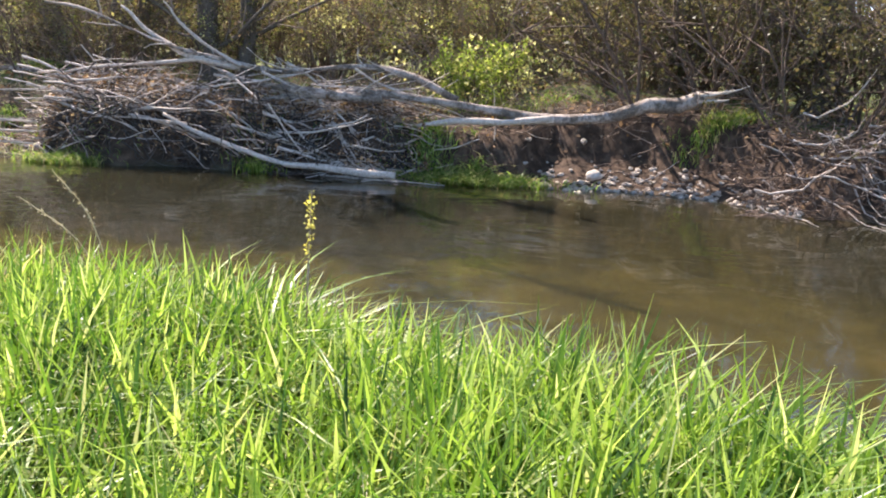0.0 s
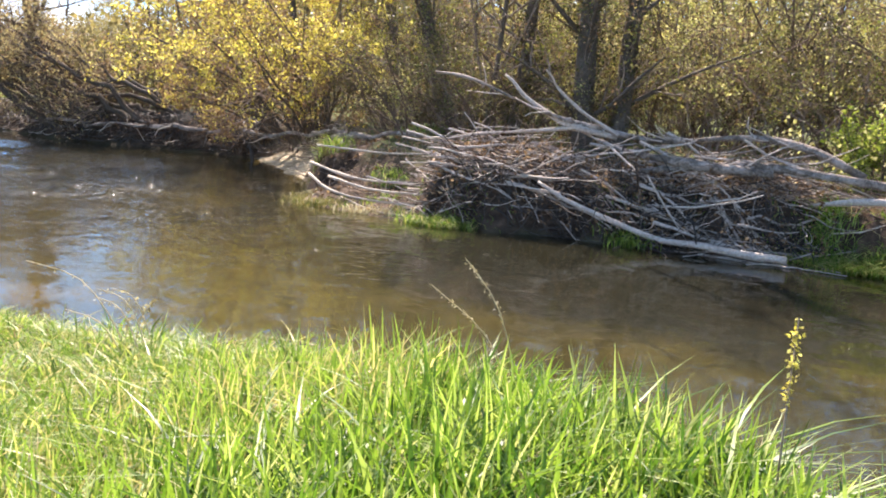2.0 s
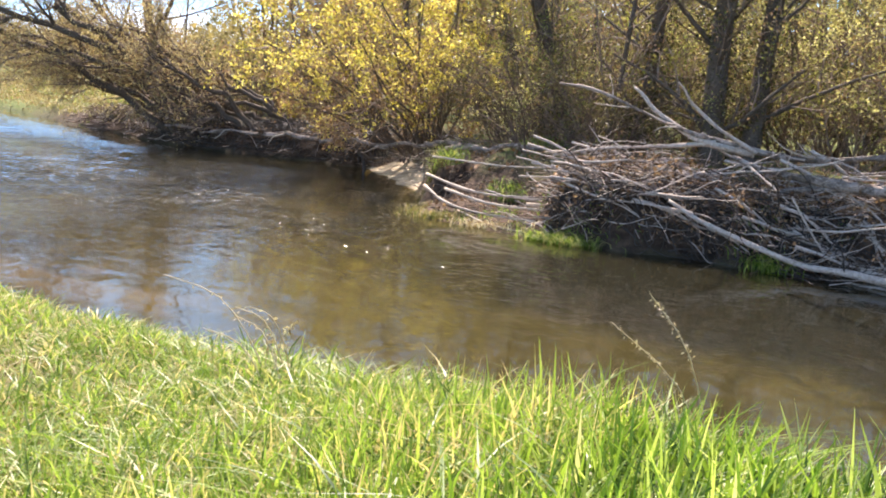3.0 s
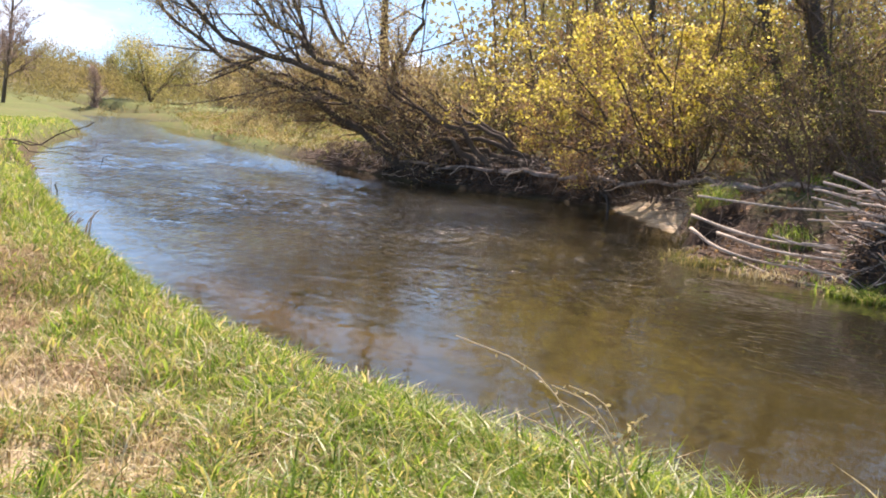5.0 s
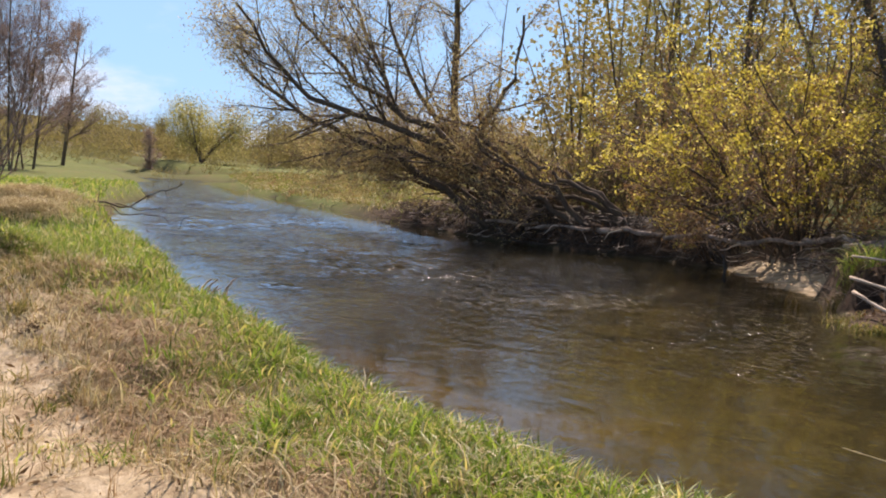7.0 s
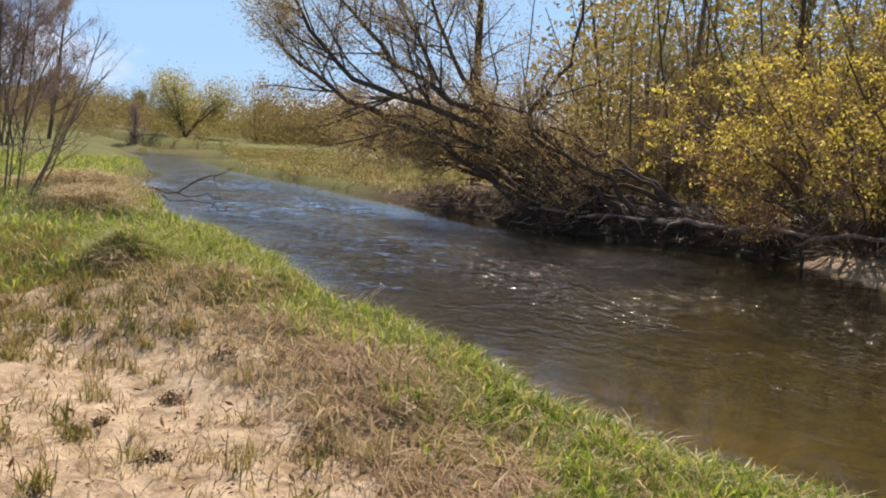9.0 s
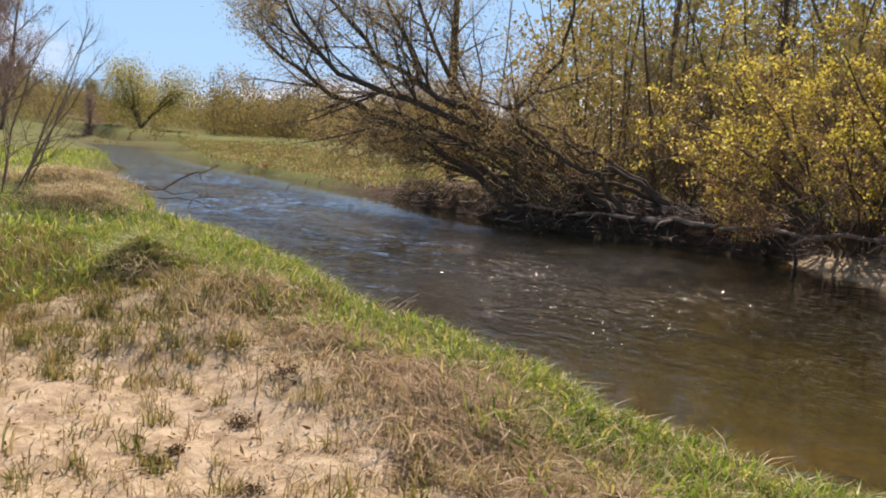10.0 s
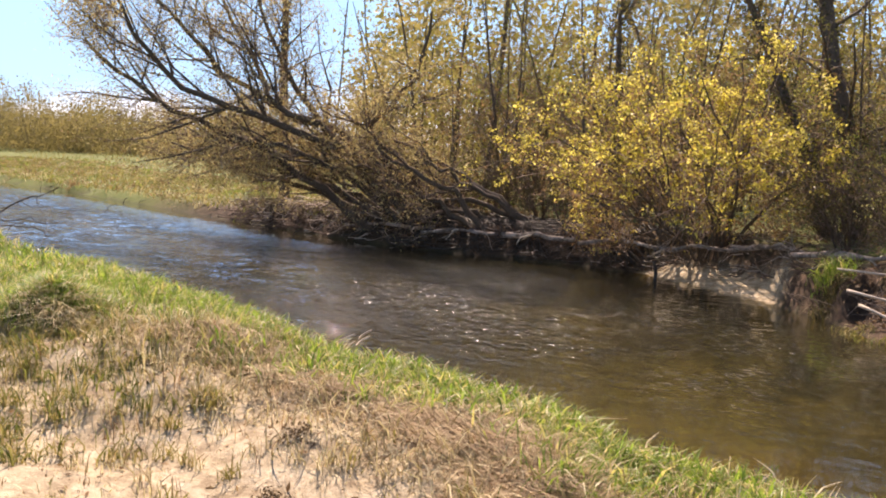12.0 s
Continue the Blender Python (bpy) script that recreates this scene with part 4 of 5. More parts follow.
# big dark trunks in the wood
for tx, ty, tw, tr, th in [(-6.15, 15.5, (0.0, 0.02), 0.19, 7), (-5.65, 15.7, (0.03, 0.0), 0.16, 7), (-7.5, 15.9, (-0.03, 0.0), 0.13, 6.5), (-10.5, 19.0, (-0.17, 0.0), 0.2, 9), (-11.0, 18.8, (-0.42, 0.05), 0.13, 7), (1.1, 15.4, (0.06, 0.0), 0.1, 7), (3.2, 14.6, (-0.08, 0.0), 0.12, 8), (4.6, 15.2, (0.1, 0.0), 0.15, 9), (-29.0, 24.0, (0.02, 0.0), 0.2, 10), (-16.2, 22.0, (-0.1, 0.0), 0.1, 8)]:
    plant("dark_tree", "tall dark-barked tree in early leaf", "tree", spot(tx, ty), np.zeros((1, 3)), np.array([[tw[0], tw[1], 1.0]]), np.array([th]), np.array([tr]),
          [(18, 35, 80, 0.27, 0.3, 0.14, 0.03, 0.06), (6, 25, 65, 0.45, 0.55, 0.17, 0.0, 0.1), (4, 20, 60, 0.45, 0.6, 0.2, 0.0, 0.2)],
          [(OLIVE_LEAF, 220, 4, 0.07, 0.1, 3, 0.2), (OLIVE_LEAF, 120, 4, 0.07, 0.12, 1, 0.0), (DEAD_LEAF, 300, 4, 0.055, 0.16, 2, 0.02), (IVY, 420, 8, 0.065, 0.17, 0, 0.0)], curl=0.055, limb_parts=True, group="dark trees on the far bank", K=9)


# young trees and thickets: a few grown, the rest copies
def young_tree(label, foliage, tall=7.5):
    return plant("young_tree", label, "tree", (0, 0, 0), np.zeros((1, 3)), np.array([[0.03, 0.02, 1.0]]), np.array([tall]), np.array([0.042]),
                 [(14, 20, 60, 0.34, 0.5, 0.12, 0.05, 0.06), (6, 20, 55, 0.45, 0.6, 0.16, 0.03, 0.2), (3, 20, 60, 0.5, 0.6, 0.2, 0.0, 0.2)], foliage, curl=0.075, plain=True, group="young trees on the far bank")


def thicket(label, foliage, tall=2.4, stems=9, wood=TWIG):
    a = rng.uniform(0, 2 * math.pi, stems)
    return plant("thicket_shrub", label, "shrub", (0, 0, 0), np.stack([np.cos(a) * 0.4, np.sin(a) * 0.3, np.zeros(stems)], -1), np.stack([np.cos(a) * 0.5, np.sin(a) * 0.5, np.ones(stems)], -1),
                 tall * rng.uniform(0.6, 1.15, stems), rng.uniform(0.012, 0.024, stems),
                 [(5, 20, 70, 0.5, 0.65, 0.18, -0.02, 0.1), (4, 20, 70, 0.58, 0.7, 0.22, -0.02, 0.1), (1, 20, 70, 0.5, 0.7, 0.25, -0.02, 0.15)], foliage, bark=wood, twig=wood, curl=0.17, plain=True, group="thicket shrubs on the far bank", sides=5)


def strew(proto, places):
    """Sets the first one down, then copies."""
    first = True
    for x, y, s in places:
        m = pose(x, y, float(height(x, y)) - 0.05, rng.normal(0, 3), rng.normal(0, 3), rng.uniform(0, 360)) @ Matrix.Scale(s, 4)
        if first:
            proto.matrix_basis, first = m, False
        else:
            copy_thing(proto, m).scale = (s, s, s)


def row(n, x0, x1, d0, d1, s0, s1):
    xs = np.linspace(x0, x1, n) + rng.normal(0, 0.4 * abs(x1 - x0) / n, n)
    return [(float(x), float(far_y(x) + rng.uniform(d0, d1)), float(rng.uniform(s0, s1))) for x in xs]


strew(young_tree("young riverside tree with olive spring leaves", [(OLIVE_LEAF, 270, 14, 0.046, 0.16, 3, 0.2)]), row(4, -17, -12, 5, 9, 0.8, 1.1) + row(7, -13, -0.5, 8, 12, 0.7, 1.1) + row(5, 0.5, 7, 3, 6, 0.6, 0.9) + row(7, -24, 7, 9, 14, 1.0, 1.3))
strew(young_tree("young riverside tree with pale green leaves", [(GREEN_LEAF, 110, 14, 0.06, 0.16, 3, 0.2), (HAZE_LEAF, 240, 14, 0.045, 0.17, 3, 0.2)], 8.0), row(7, -22, -13, 5, 9, 0.8, 1.1) + row(7, -13, 9, 7.5, 12, 0.7, 1.0) + row(7, -26, 7, 13, 20, 1.0, 1.35))
strew(young_tree("slim bare riverside tree with few leaves", [(DEAD_LEAF, 160, 3, 0.06, 0.08, 3, 0.2)], 7.0), row(15, -27, -8, 3.0, 9, 0.7, 1.15) + row(3, -8, 8, 6.0, 9, 0.7, 1.1))
strew(thicket("tangled grey-brown thicket with dead leaves", [(DEAD_LEAF, 100, 8, 0.055, 0.09, 3, 0.1), (SHOOT, 110, 8, 0.055, 0.1, 3, 0.1)]), row(16, -11.5, 0.5, 3.4, 6, 0.6, 1.1))
# shaded version of the thicket: tree shade is put into its wood and leaves
strew(thicket("dense tangled thicket of bare twigs in dark shade tones", [(IVY, 200, 10, 0.06, 0.1, 3, 0.1)], 2.4, 9, ROOT), row(20, 0.6, 6.0, 1.5, 5.0, 0.85, 1.4) + row(15, -21.5, -14.5, 1.4, 4.0, 0.55, 1.0) + row(6, -10.5, -7.5, 2.5, 4.5, 0.6, 0.9) + row(11, -9.5, 1.5, 4.6, 7.5, 1.0, 1.5))
strew(thicket("tangled thicket with small olive leaves", [(OLIVE_LEAF, 150, 12, 0.05, 0.12, 3, 0.2), (GREEN_LEAF, 60, 12, 0.05, 0.12, 3, 0.2), (DEAD_LEAF, 160, 3, 0.06, 0.08, 3, 0.1)], 2.9), row(9, -11, -0.5, 3.0, 6, 0.6, 1.0) + row(16, -17, 7, 5, 9.5, 0.8, 1.4))
strew(thicket("upright thicket with pale yellow-green shoots", [(SHOOT, 330, 12, 0.055, 0.11, 3, 0.2), (IVY, 90, 8, 0.06, 0.1, 2, 0.1)], 3.4, 10, ROOT), row(9, -8.5, 3.0, 4.2, 8.5, 0.8, 1.3))

a = rng.uniform(0, 2 * math.pi, 14)
plant("green_shrub", "bright green leafy shrub behind the fallen tree", "shrub", spot(-1.8, 14.5), np.stack([np.cos(a) * 0.2, np.sin(a) * 0.2, np.zeros(14)], -1), np.stack([np.cos(a) * 0.5, np.sin(a) * 0.45, np.ones(14)], -1), rng.uniform(0.65, 1.1, 14), np.full(14, 0.012),
      [(6, 20, 60, 0.45, 0.6, 0.15, 0.0, 0.2), (5, 20, 60, 0.5, 0.6, 0.2, 0.0, 0.2)], [(GREEN_LEAF, 900, 4, 0.06, 0.06, 2, 0.2)])

# ---- dead wood on the far bank ----
def dead_part(name, pts, r0, r1, base, parent, mat=DEADWOOD, sides=9, n=18, label=""):
    return part(name, log_piece(rng, np.array(pts) - np.array(base), r0, r1, n, sides), mat, parent, label)


def sticks(count, x0, x1, y0, y1, top, way, long0, long1, rad0, rad1, turn=0.35, tilt=0.12, curl=0.16):
    """A heap of thin sticks lying mostly one way; returns (P, R)."""
    x, y = rng.uniform(x0, x1, count), rng.uniform(y0, y1, count)
    z = height(x, y) + rng.uniform(0, 1, count) ** 1.3 * top
    d = unit(np.array([way]) + rng.normal(0, 1, (count, 3)) * np.array([turn, turn, tilt]))
    ln = rng.uniform(long0, long1, count)
    P, R = paths(rng, np.stack([x, y, z], -1) - d * ln[:, None] * 0.5, d, ln, rng.uniform(rad0, rad1, count), 7, curl, -0.01, 0.35)
    floor = np.maximum(height(P[..., 0], P[..., 1]), 0.0) + 0.015
    P[..., 2] = np.maximum(P[..., 2], floor)
    return P, R


B = (-1.0, 13.0, 0.85)
tree = thing("fallen_tree", B, "weathered grey fallen tree lying along the bank", "fallen tree")
trunk = dead_part("trunk", [(1.3, 13.1, 1.2), (0.5, 13.05, 1.05), (-0.6, 13.0, 0.84), (-1.5, 12.95, 0.88), (-2.3, 12.95, 0.95), (-3.6, 12.9, 0.98), (-4.9, 12.9, 0.78)], 0.12, 0.04, B, tree, PEELING, 14, 44)
ends = [tubes(spline([(1.15, 13.1 + dy, 1.19 + dz), (1.35 + 0.4 * ln, 13.12 + dy, 1.22 + 1.1 * dz), (1.35 + ln, 13.15 + 1.6 * dy, 1.24 + 1.6 * dz + 0.1 * ln)], 7)[None] - np.array(B), np.linspace(0.035, 0.004, 7)[None], 5) for dy, dz, ln in [(0.05, 0.05, 0.3), (-0.05, 0.05, 0.18), (0.0, -0.04, 0.12), (-0.06, -0.03, 0.22), (0.03, 0.07, 0.5), (0.06, 0.0, 0.1)]]
part("broken_end", join(ends), PALE_WOOD, trunk, "pale splintered wood")
dead_part("branch", [(-2.0, 13.0, 1.0), (-2.6, 13.15, 1.27), (-3.3, 13.3, 1.36), (-4.4, 13.3, 1.25), (-5.4, 13.3, 1.36), (-5.9, 13.2, 1.5), (-7.0, 13.2, 1.9), (-7.7, 13.2, 2.0)], 0.06, 0.016, B, trunk, PEELING, 9, 30)
dead_part("branch", [(-3.0, 12.9, 0.98), (-3.9, 12.85, 1.02), (-4.7, 13.0, 1.08), (-5.2, 13.0, 1.2)], 0.065, 0.03, B, trunk, PEELING)
for k in range(16):
    u = rng.uniform(0, 1)
    p = np.array([-2.6 - 4.6 * u, 13.2 + rng.normal(0, 0.03), np.interp(u, [0, 0.15, 0.4, 0.6, 1.0], [1.27, 1.36, 1.26, 1.36, 1.9])])
    d = np.array([-rng.uniform(0.1, 0.6), rng.uniform(-0.3, 0.2), rng.uniform(-0.15, 0.35)])
    dead_part("twig", [p, p + 0.5 * d + rng.normal(0, 0.04, 3), p + d], 0.012, 0.004, B, trunk, DEADWOOD, 5, 7)
dead_part("branch", [(-5.0, 13.3, 1.25), (-5.8, 13.25, 1.42), (-6.3, 13.2, 1.75), (-6.6, 13.2, 2.0)], 0.05, 0.012, B, trunk)
dead_part("branch", [(-5.5, 13.3, 1.35), (-6.3, 13.2, 1.27), (-7.0, 13.1, 1.15), (-7.6, 13.0, 1.0)], 0.035, 0.012, B, trunk)
dead_part("branch", [(-5.0, 13.25, 1.3), (-5.5, 13.3, 1.55), (-5.85, 13.25, 1.85), (-6.05, 13.2, 2.1)], 0.03, 0.01, B, trunk)
dead_part("stub", [(-2.5, 12.85, 0.64), (-1.9, 12.8, 0.74), (-1.3, 12.84, 0.76), (-0.7, 12.92, 0.86)], 0.03, 0.05, B, trunk, DEADWOOD, 9, 14, "pale barkless stub")
B = (-4.2, 12.2, 0.2)
log = thing("slanting_log", B, "pale dead log sloping down into the water", "log")
dead_part("log", [(-5.7, 12.25, 0.66), (-5.1, 12.25, 0.42), (-4.4, 12.2, 0.2), (-3.6, 12.15, 0.12), (-2.65, 12.05, 0.1)], 0.026, 0.048, B, log, DEADWOOD, 10, 26)
dead_part("twig", [(-5.4, 12.3, 0.55), (-6.1, 12.3, 0.6), (-6.8, 12.35, 0.55)], 0.02, 0.006, B, log)
for pts, r, label in [
    ([(-21.4, 17.95, 0.42), (-20.4, 17.6, 0.5), (-19.5, 17.5, 0.46), (-18.9, 17.4, 0.54)], 0.04, "long brown log lying along the cut bank"),
    ([(-19.2, 17.35, 0.4), (-18.3, 17.45, 0.52), (-17.4, 17.5, 0.5)], 0.045, "long brown log lying along the cut bank"),
    ([(-17.3, 17.6, 0.46), (-16.5, 17.45, 0.55), (-15.6, 17.6, 0.52)], 0.06, "brown log half buried above the sandbar"),
    ([(-15.5, 17.45, 0.5), (-14.6, 17.5, 0.6), (-13.6, 17.2, 0.56), (-12.9, 17.2, 0.66), (-12.2, 16.9, 0.68)], 0.05, "brown log half buried above the sandbar"),
    ([(-12.3, 17.0, 0.68), (-11.6, 16.5, 0.8), (-11.0, 16.4, 0.78)], 0.05, "brown log half buried above the sandbar"),
    ([(-11.2, 15.9, 0.75), (-10.5, 15.4, 0.86), (-9.9, 15.2, 0.85), (-9.3, 14.9, 0.96), (-8.6, 14.8, 0.95)], 0.05, "grey branch lying on dark soil")]:
    B = (pts[1][0], pts[1][1], pts[1][2] - 0.1)
    bank_log = thing("bank_log", B, label, "log", "logs on the cut bank")
    body = dead_part("log", pts, r, r * 0.75, B, bank_log, PEELING, 9, 22)
    for k in range(2):
        p = np.array(pts[1 + k % (len(pts) - 2)])
        q = p + np.array([rng.uniform(-0.5, 0.5), rng.uniform(-0.5, -0.2), rng.uniform(-0.25, 0.15)])
        dead_part("branch", [p, (p + q) / 2 + rng.normal(0, 0.05, 3), q], r * 0.45, r * 0.15, B, body, PALE_WOOD if k else BROWN_LOG, 6, 8)
B = (-13.6, 16.65, 0.2)
stake = thing("wooden_stake", B, "short dark wooden stake at the sandbar", "stake")
dead_part("stake", [(-13.62, 16.6, -0.15), (-13.6, 16.62, 0.12), (-13.62, 16.6, 0.36)], 0.04, 0.035, B, stake, WET_SHADE_WOOD, 8, 8)
# long pale sticks reaching out over the grassy spit
for pts, r in [([(-10.0, 13.5, 0.5), (-8.9, 13.0, 0.38), (-7.6, 12.8, 0.42)], 0.022), ([(-9.8, 13.2, 0.36), (-9.1, 12.75, 0.2), (-8.2, 12.5, 0.16), (-6.9, 12.4, 0.2)], 0.022), ([(-9.3, 13.0, 0.35), (-8.3, 12.6, 0.3), (-7.0, 12.5, 0.33), (-5.8, 12.5, 0.38)], 0.02), ([(-8.9, 12.7, 0.12), (-8.2, 12.3, 0.05), (-7.5, 12.2, 0.04)], 0.014),
               ([(-8.4, 13.6, 0.62), (-7.3, 13.3, 0.72), (-6.3, 13.2, 0.86)], 0.02), ([(-7.9, 12.9, 0.3), (-6.6, 12.6, 0.42), (-5.6, 12.5, 0.5)], 0.018), ([(-10.2, 14.0, 0.75), (-8.8, 13.8, 0.72), (-7.6, 13.8, 0.8)], 0.018)]:
    st = thing("long_stick", pts[1], "long pale stick at the edge of the brush pile", "stick", "sticks of the brush pile")
    dead_part("stick", pts, r, r * 0.6, pts[1], st, PALE_WOOD, 6, 14)

pile = thing("brush_pile", (-6, 12.8, 0.3), "heap of dead grey branches and driftwood", "brush pile")
off = np.array([-6, 12.8, 0.3])
P, R = sticks(130, -7.6, -2.4, 12.25, 13.5, 0.4, (0.95, -0.15, -0.06), 0.6, 1.9, 0.009, 0.026, turn=0.3, tilt=0.13, curl=0.12)
for k in range(len(P)):
    part("branch", tubes(P[k : k + 1] - off, R[k : k + 1], 5), DEADWOOD, pile)
# the brown half puts the shade between the branches into the twigs' colour
for n, m in ((330, DEADWOOD), (360, ROOT)):
    P, R = sticks(n, -7.4, -2.2, 12.2, 13.7, 0.34, (0.9, -0.1, -0.06), 0.3, 1.1, 0.004, 0.01, turn=0.6, tilt=0.3, curl=0.2)
    tagged(part("brushwood", tubes(P - off, R, 4), m, pile, "fine tangled twigs"), kind="stuff")
# near-black roots stand for the shade low in the heap
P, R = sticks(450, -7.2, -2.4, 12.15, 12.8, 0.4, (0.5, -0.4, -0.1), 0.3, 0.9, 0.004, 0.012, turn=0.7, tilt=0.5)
tagged(part("root_tangle", tubes(P - off, R, 4), WET_SHADE_WOOD, pile, "roots coloured dark for the shade under the pile"), kind="stuff")

n = 3200
x, y = rng.uniform(-7.4, -2.3, n), rng.uniform(12.25, 13.7, n)
at = lay(x, y, 0.0) + np.stack([np.zeros(n), np.zeros(n), rng.uniform(0, 0.36, n)], -1) - off
tagged(part("caught_leaves", leaves(rng, at, 0.07, 0.03), DEAD_LEAF, pile, "brown leaves caught among the branches"), kind="stuff")

heap = thing("root_heap", (3.2, 12.0, 0.3), "reddish-brown heap of bare roots and twigs", "brush pile")
off = np.array([3.2, 12.0, 0.3])
P, R = sticks(70, 1.9, 5.5, 11.3, 12.5, 0.35, (0.7, -0.45, -0.2), 0.5, 1.3, 0.008, 0.018, turn=0.6, curl=0.28)
for k in range(len(P)):
    part("branch", tubes(P[k : k + 1] - off, R[k : k + 1], 5), DEADWOOD, heap)
P, R = sticks(900, 1.6, 5.5, 11.3, 12.9, 0.32, (0.6, -0.3, -0.2), 0.2, 0.7, 0.004, 0.01, turn=0.8, tilt=0.4, curl=0.3)
tagged(part("root_tangle", tubes(P - off, R, 4), ROOT, heap), kind="stuff")

mat_ = thing("root_mat", (-24, 18.8, 0.3), "reddish mat of dead roots and driftwood", "brush pile")
off = np.array([-24, 18.8, 0.3])
# last group near black: the undercut bank's shade is put into its colour
for n, x0, x1, d0, d1, top, mat in ((420, -27.5, -21, 0.0, 1.2, 0.3, ROOT), (120, -26.0, -20.5, 0.0, 1.1, 0.34, DEADWOOD), (500, -21, -14, 0.0, 1.5, 0.22, WET_SHADE_WOOD)):
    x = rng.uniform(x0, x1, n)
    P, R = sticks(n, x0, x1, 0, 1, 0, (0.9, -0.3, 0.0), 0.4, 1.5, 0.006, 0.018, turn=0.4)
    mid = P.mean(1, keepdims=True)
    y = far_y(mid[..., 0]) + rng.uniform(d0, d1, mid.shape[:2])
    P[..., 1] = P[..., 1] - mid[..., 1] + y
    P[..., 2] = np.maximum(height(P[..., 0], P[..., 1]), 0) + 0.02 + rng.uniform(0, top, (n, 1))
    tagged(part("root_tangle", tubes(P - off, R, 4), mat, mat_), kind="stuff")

x, y = scatter(16000, -22, 7, 11.4, 22, lambda x, y: (y > far_y(x) + 0.3) & (y < far_y(x) + 7) & ((x < -14) | (x > -10.7) | (y > far_y(x) + 2)) & ((x < -1.4) | (x > 2.2) | (y > far_y(x) + 1.0)))
tagged(part("leaf_litter", leaves(rng, lay(x, y, 0.02), 0.09, 0.02), DEAD_LEAF), "brown dead leaves under the trees", "leaves", kind="stuff")
x, y = scatter(4200, -16, 6, 11.4, 18, lambda x, y: (y > far_y(x) + 0.4) & (y < far_y(x) + 4) & ((x < -14) | (x > -10.7) | (y > far_y(x) + 2)) & ((x < -1.4) | (x > 2.2) | (y > far_y(x) + 1.0)))
P, R = paths(rng, lay(x, y, 0.03), np.stack([rng.normal(0, 1, len(x)), rng.normal(0, 0.6, len(x)), rng.uniform(0, 0.5, len(x))], -1), rng.uniform(0.3, 1.1, len(x)), rng.uniform(0.003, 0.009, len(x)), 4, 0.2, -0.02)
tagged(part("fallen_twigs", tubes(P, R, 3), TWIG), "fallen twigs strewn on the wooded bank", "twigs", kind="stuff")


# ---- stones on the far bank ----
def stone_place():
    x = rng.uniform(-1.1, 2.2)
    return x, float(far_y(x) + abs(rng.normal(0.1, 0.38)) - 0.05)


gravel = thing("gravel_bank", spot(0.5, 12.7), "bank of grey river stones at the waterline", "stones")
shapes = [lump(1.0, 0.6, k + 20.0, 1, 0.6) for k in range(6)]
for s in shapes:
    s.materials.append(STONE)
    s.polygons.foreach_set("use_smooth", np.zeros(len(s.polygons), bool))
for k in range(280):
    x, y = stone_place()
    r = rng.uniform(0.02, 0.05) * (1.5 if k < 25 else 1)
    ob = new("stone", shapes[k % 6])
    ob.parent = gravel
    ob.matrix_basis = Matrix.Translation(-gravel.location) @ pose(x, y, max(float(height(x, y)), -0.02) + r * 0.25, rng.uniform(-20, 20), rng.uniform(-20, 20), rng.uniform(0, 360)) @ Matrix.Scale(r, 4)
x = rng.uniform(-1.4, 2.4, 1300)
y = far_y(x) + np.abs(rng.normal(0.1, 0.4, 1300)) - 0.08
at = np.stack([x, y, np.maximum(height(x, y), -0.02)], -1)
box = np.array([[-1, -1, -1], [1, -1, -1], [1, 1, -1], [-1, 1, -1], [-1, -1, 1], [1, -1, 1], [1, 1, 1], [-1, 1, 1]]) * np.array([1.0, 0.8, 0.6])
sides = np.array([[0, 3, 2, 1], [4, 5, 6, 7], [0, 1, 5, 4], [1, 2, 6, 5], [2, 3, 7, 6], [3, 0, 4, 7]])
v = at[:, None] + box * rng.uniform(0.006, 0.024, (1300, 1, 1)) * rng.uniform(0.5, 1.2, (1300, 8, 3))
f = (sides[None] + 8 * np.arange(1300)[:, None, None]).reshape(-1, 4)
tagged(part("pebbles", (v.reshape(-1, 3), f), STONE, gravel, smooth=False), kind="stuff")
set_down("white_stone", lump(0.11, 0.7, 3.0, 2, 0.4), WHITE_STONE, -0.12, 12.75, 0.08, "large pale boulder among grey river stones", "stone")


# ---- grass on the far bank ----
def tuft(x, y, rx, ry, n, h, mat, label, w=0.012, bend=(0.4, 1.5)):
    px, py = x + rx * rng.normal(0, 0.5, n), y + ry * rng.normal(0, 0.5, n)
    a = rng.uniform(0, 2 * math.pi, n)
    base_ = lay(px, py, 0.0)
    base_[:, 2] = np.maximum(base_[:, 2], -0.02)
    ob = part("grass_tuft", blades(rng, base_, h * rng.uniform(0.5, 1.2, n), w * rng.uniform(0.6, 1.4, n), np.stack([np.cos(a), np.sin(a)], -1), rng.uniform(*bend, n)), mat)
    return tagged(ob, label, "grass", kind="stuff")


tuft(-7.0, 12.05, 0.5, 0.2, 800, 0.22, BANK_GRASS, "light green grass tuft at the water", 0.012, (0.6, 1.8))
tuft(-9.1, 12.45, 0.5, 0.22, 420, 0.14, MEADOW, "pale grassy spit at the water")
tuft(-8.2, 12.25, 0.5, 0.12, 260, 0.14, DRY_GRASS, "pale washed-up grass at the water")
tuft(-4.5, 12.25, 0.3, 0.15, 260, 0.28, GRASS, "green grass tuft beneath the log")
tuft(-1.8, 12.4, 0.95, 0.18, 2200, 0.26, BANK_GRASS, "light green waterside grass", 0.012, (0.8, 2.0))
tuft(-2.3, 12.75, 0.3, 0.2, 260, 0.4, GRASS, "green grass clump on dark soil")
tuft(1.6, 13.45, 0.55, 0.2, 900, 0.2, BANK_GRASS, "green grass on the top of the bank")
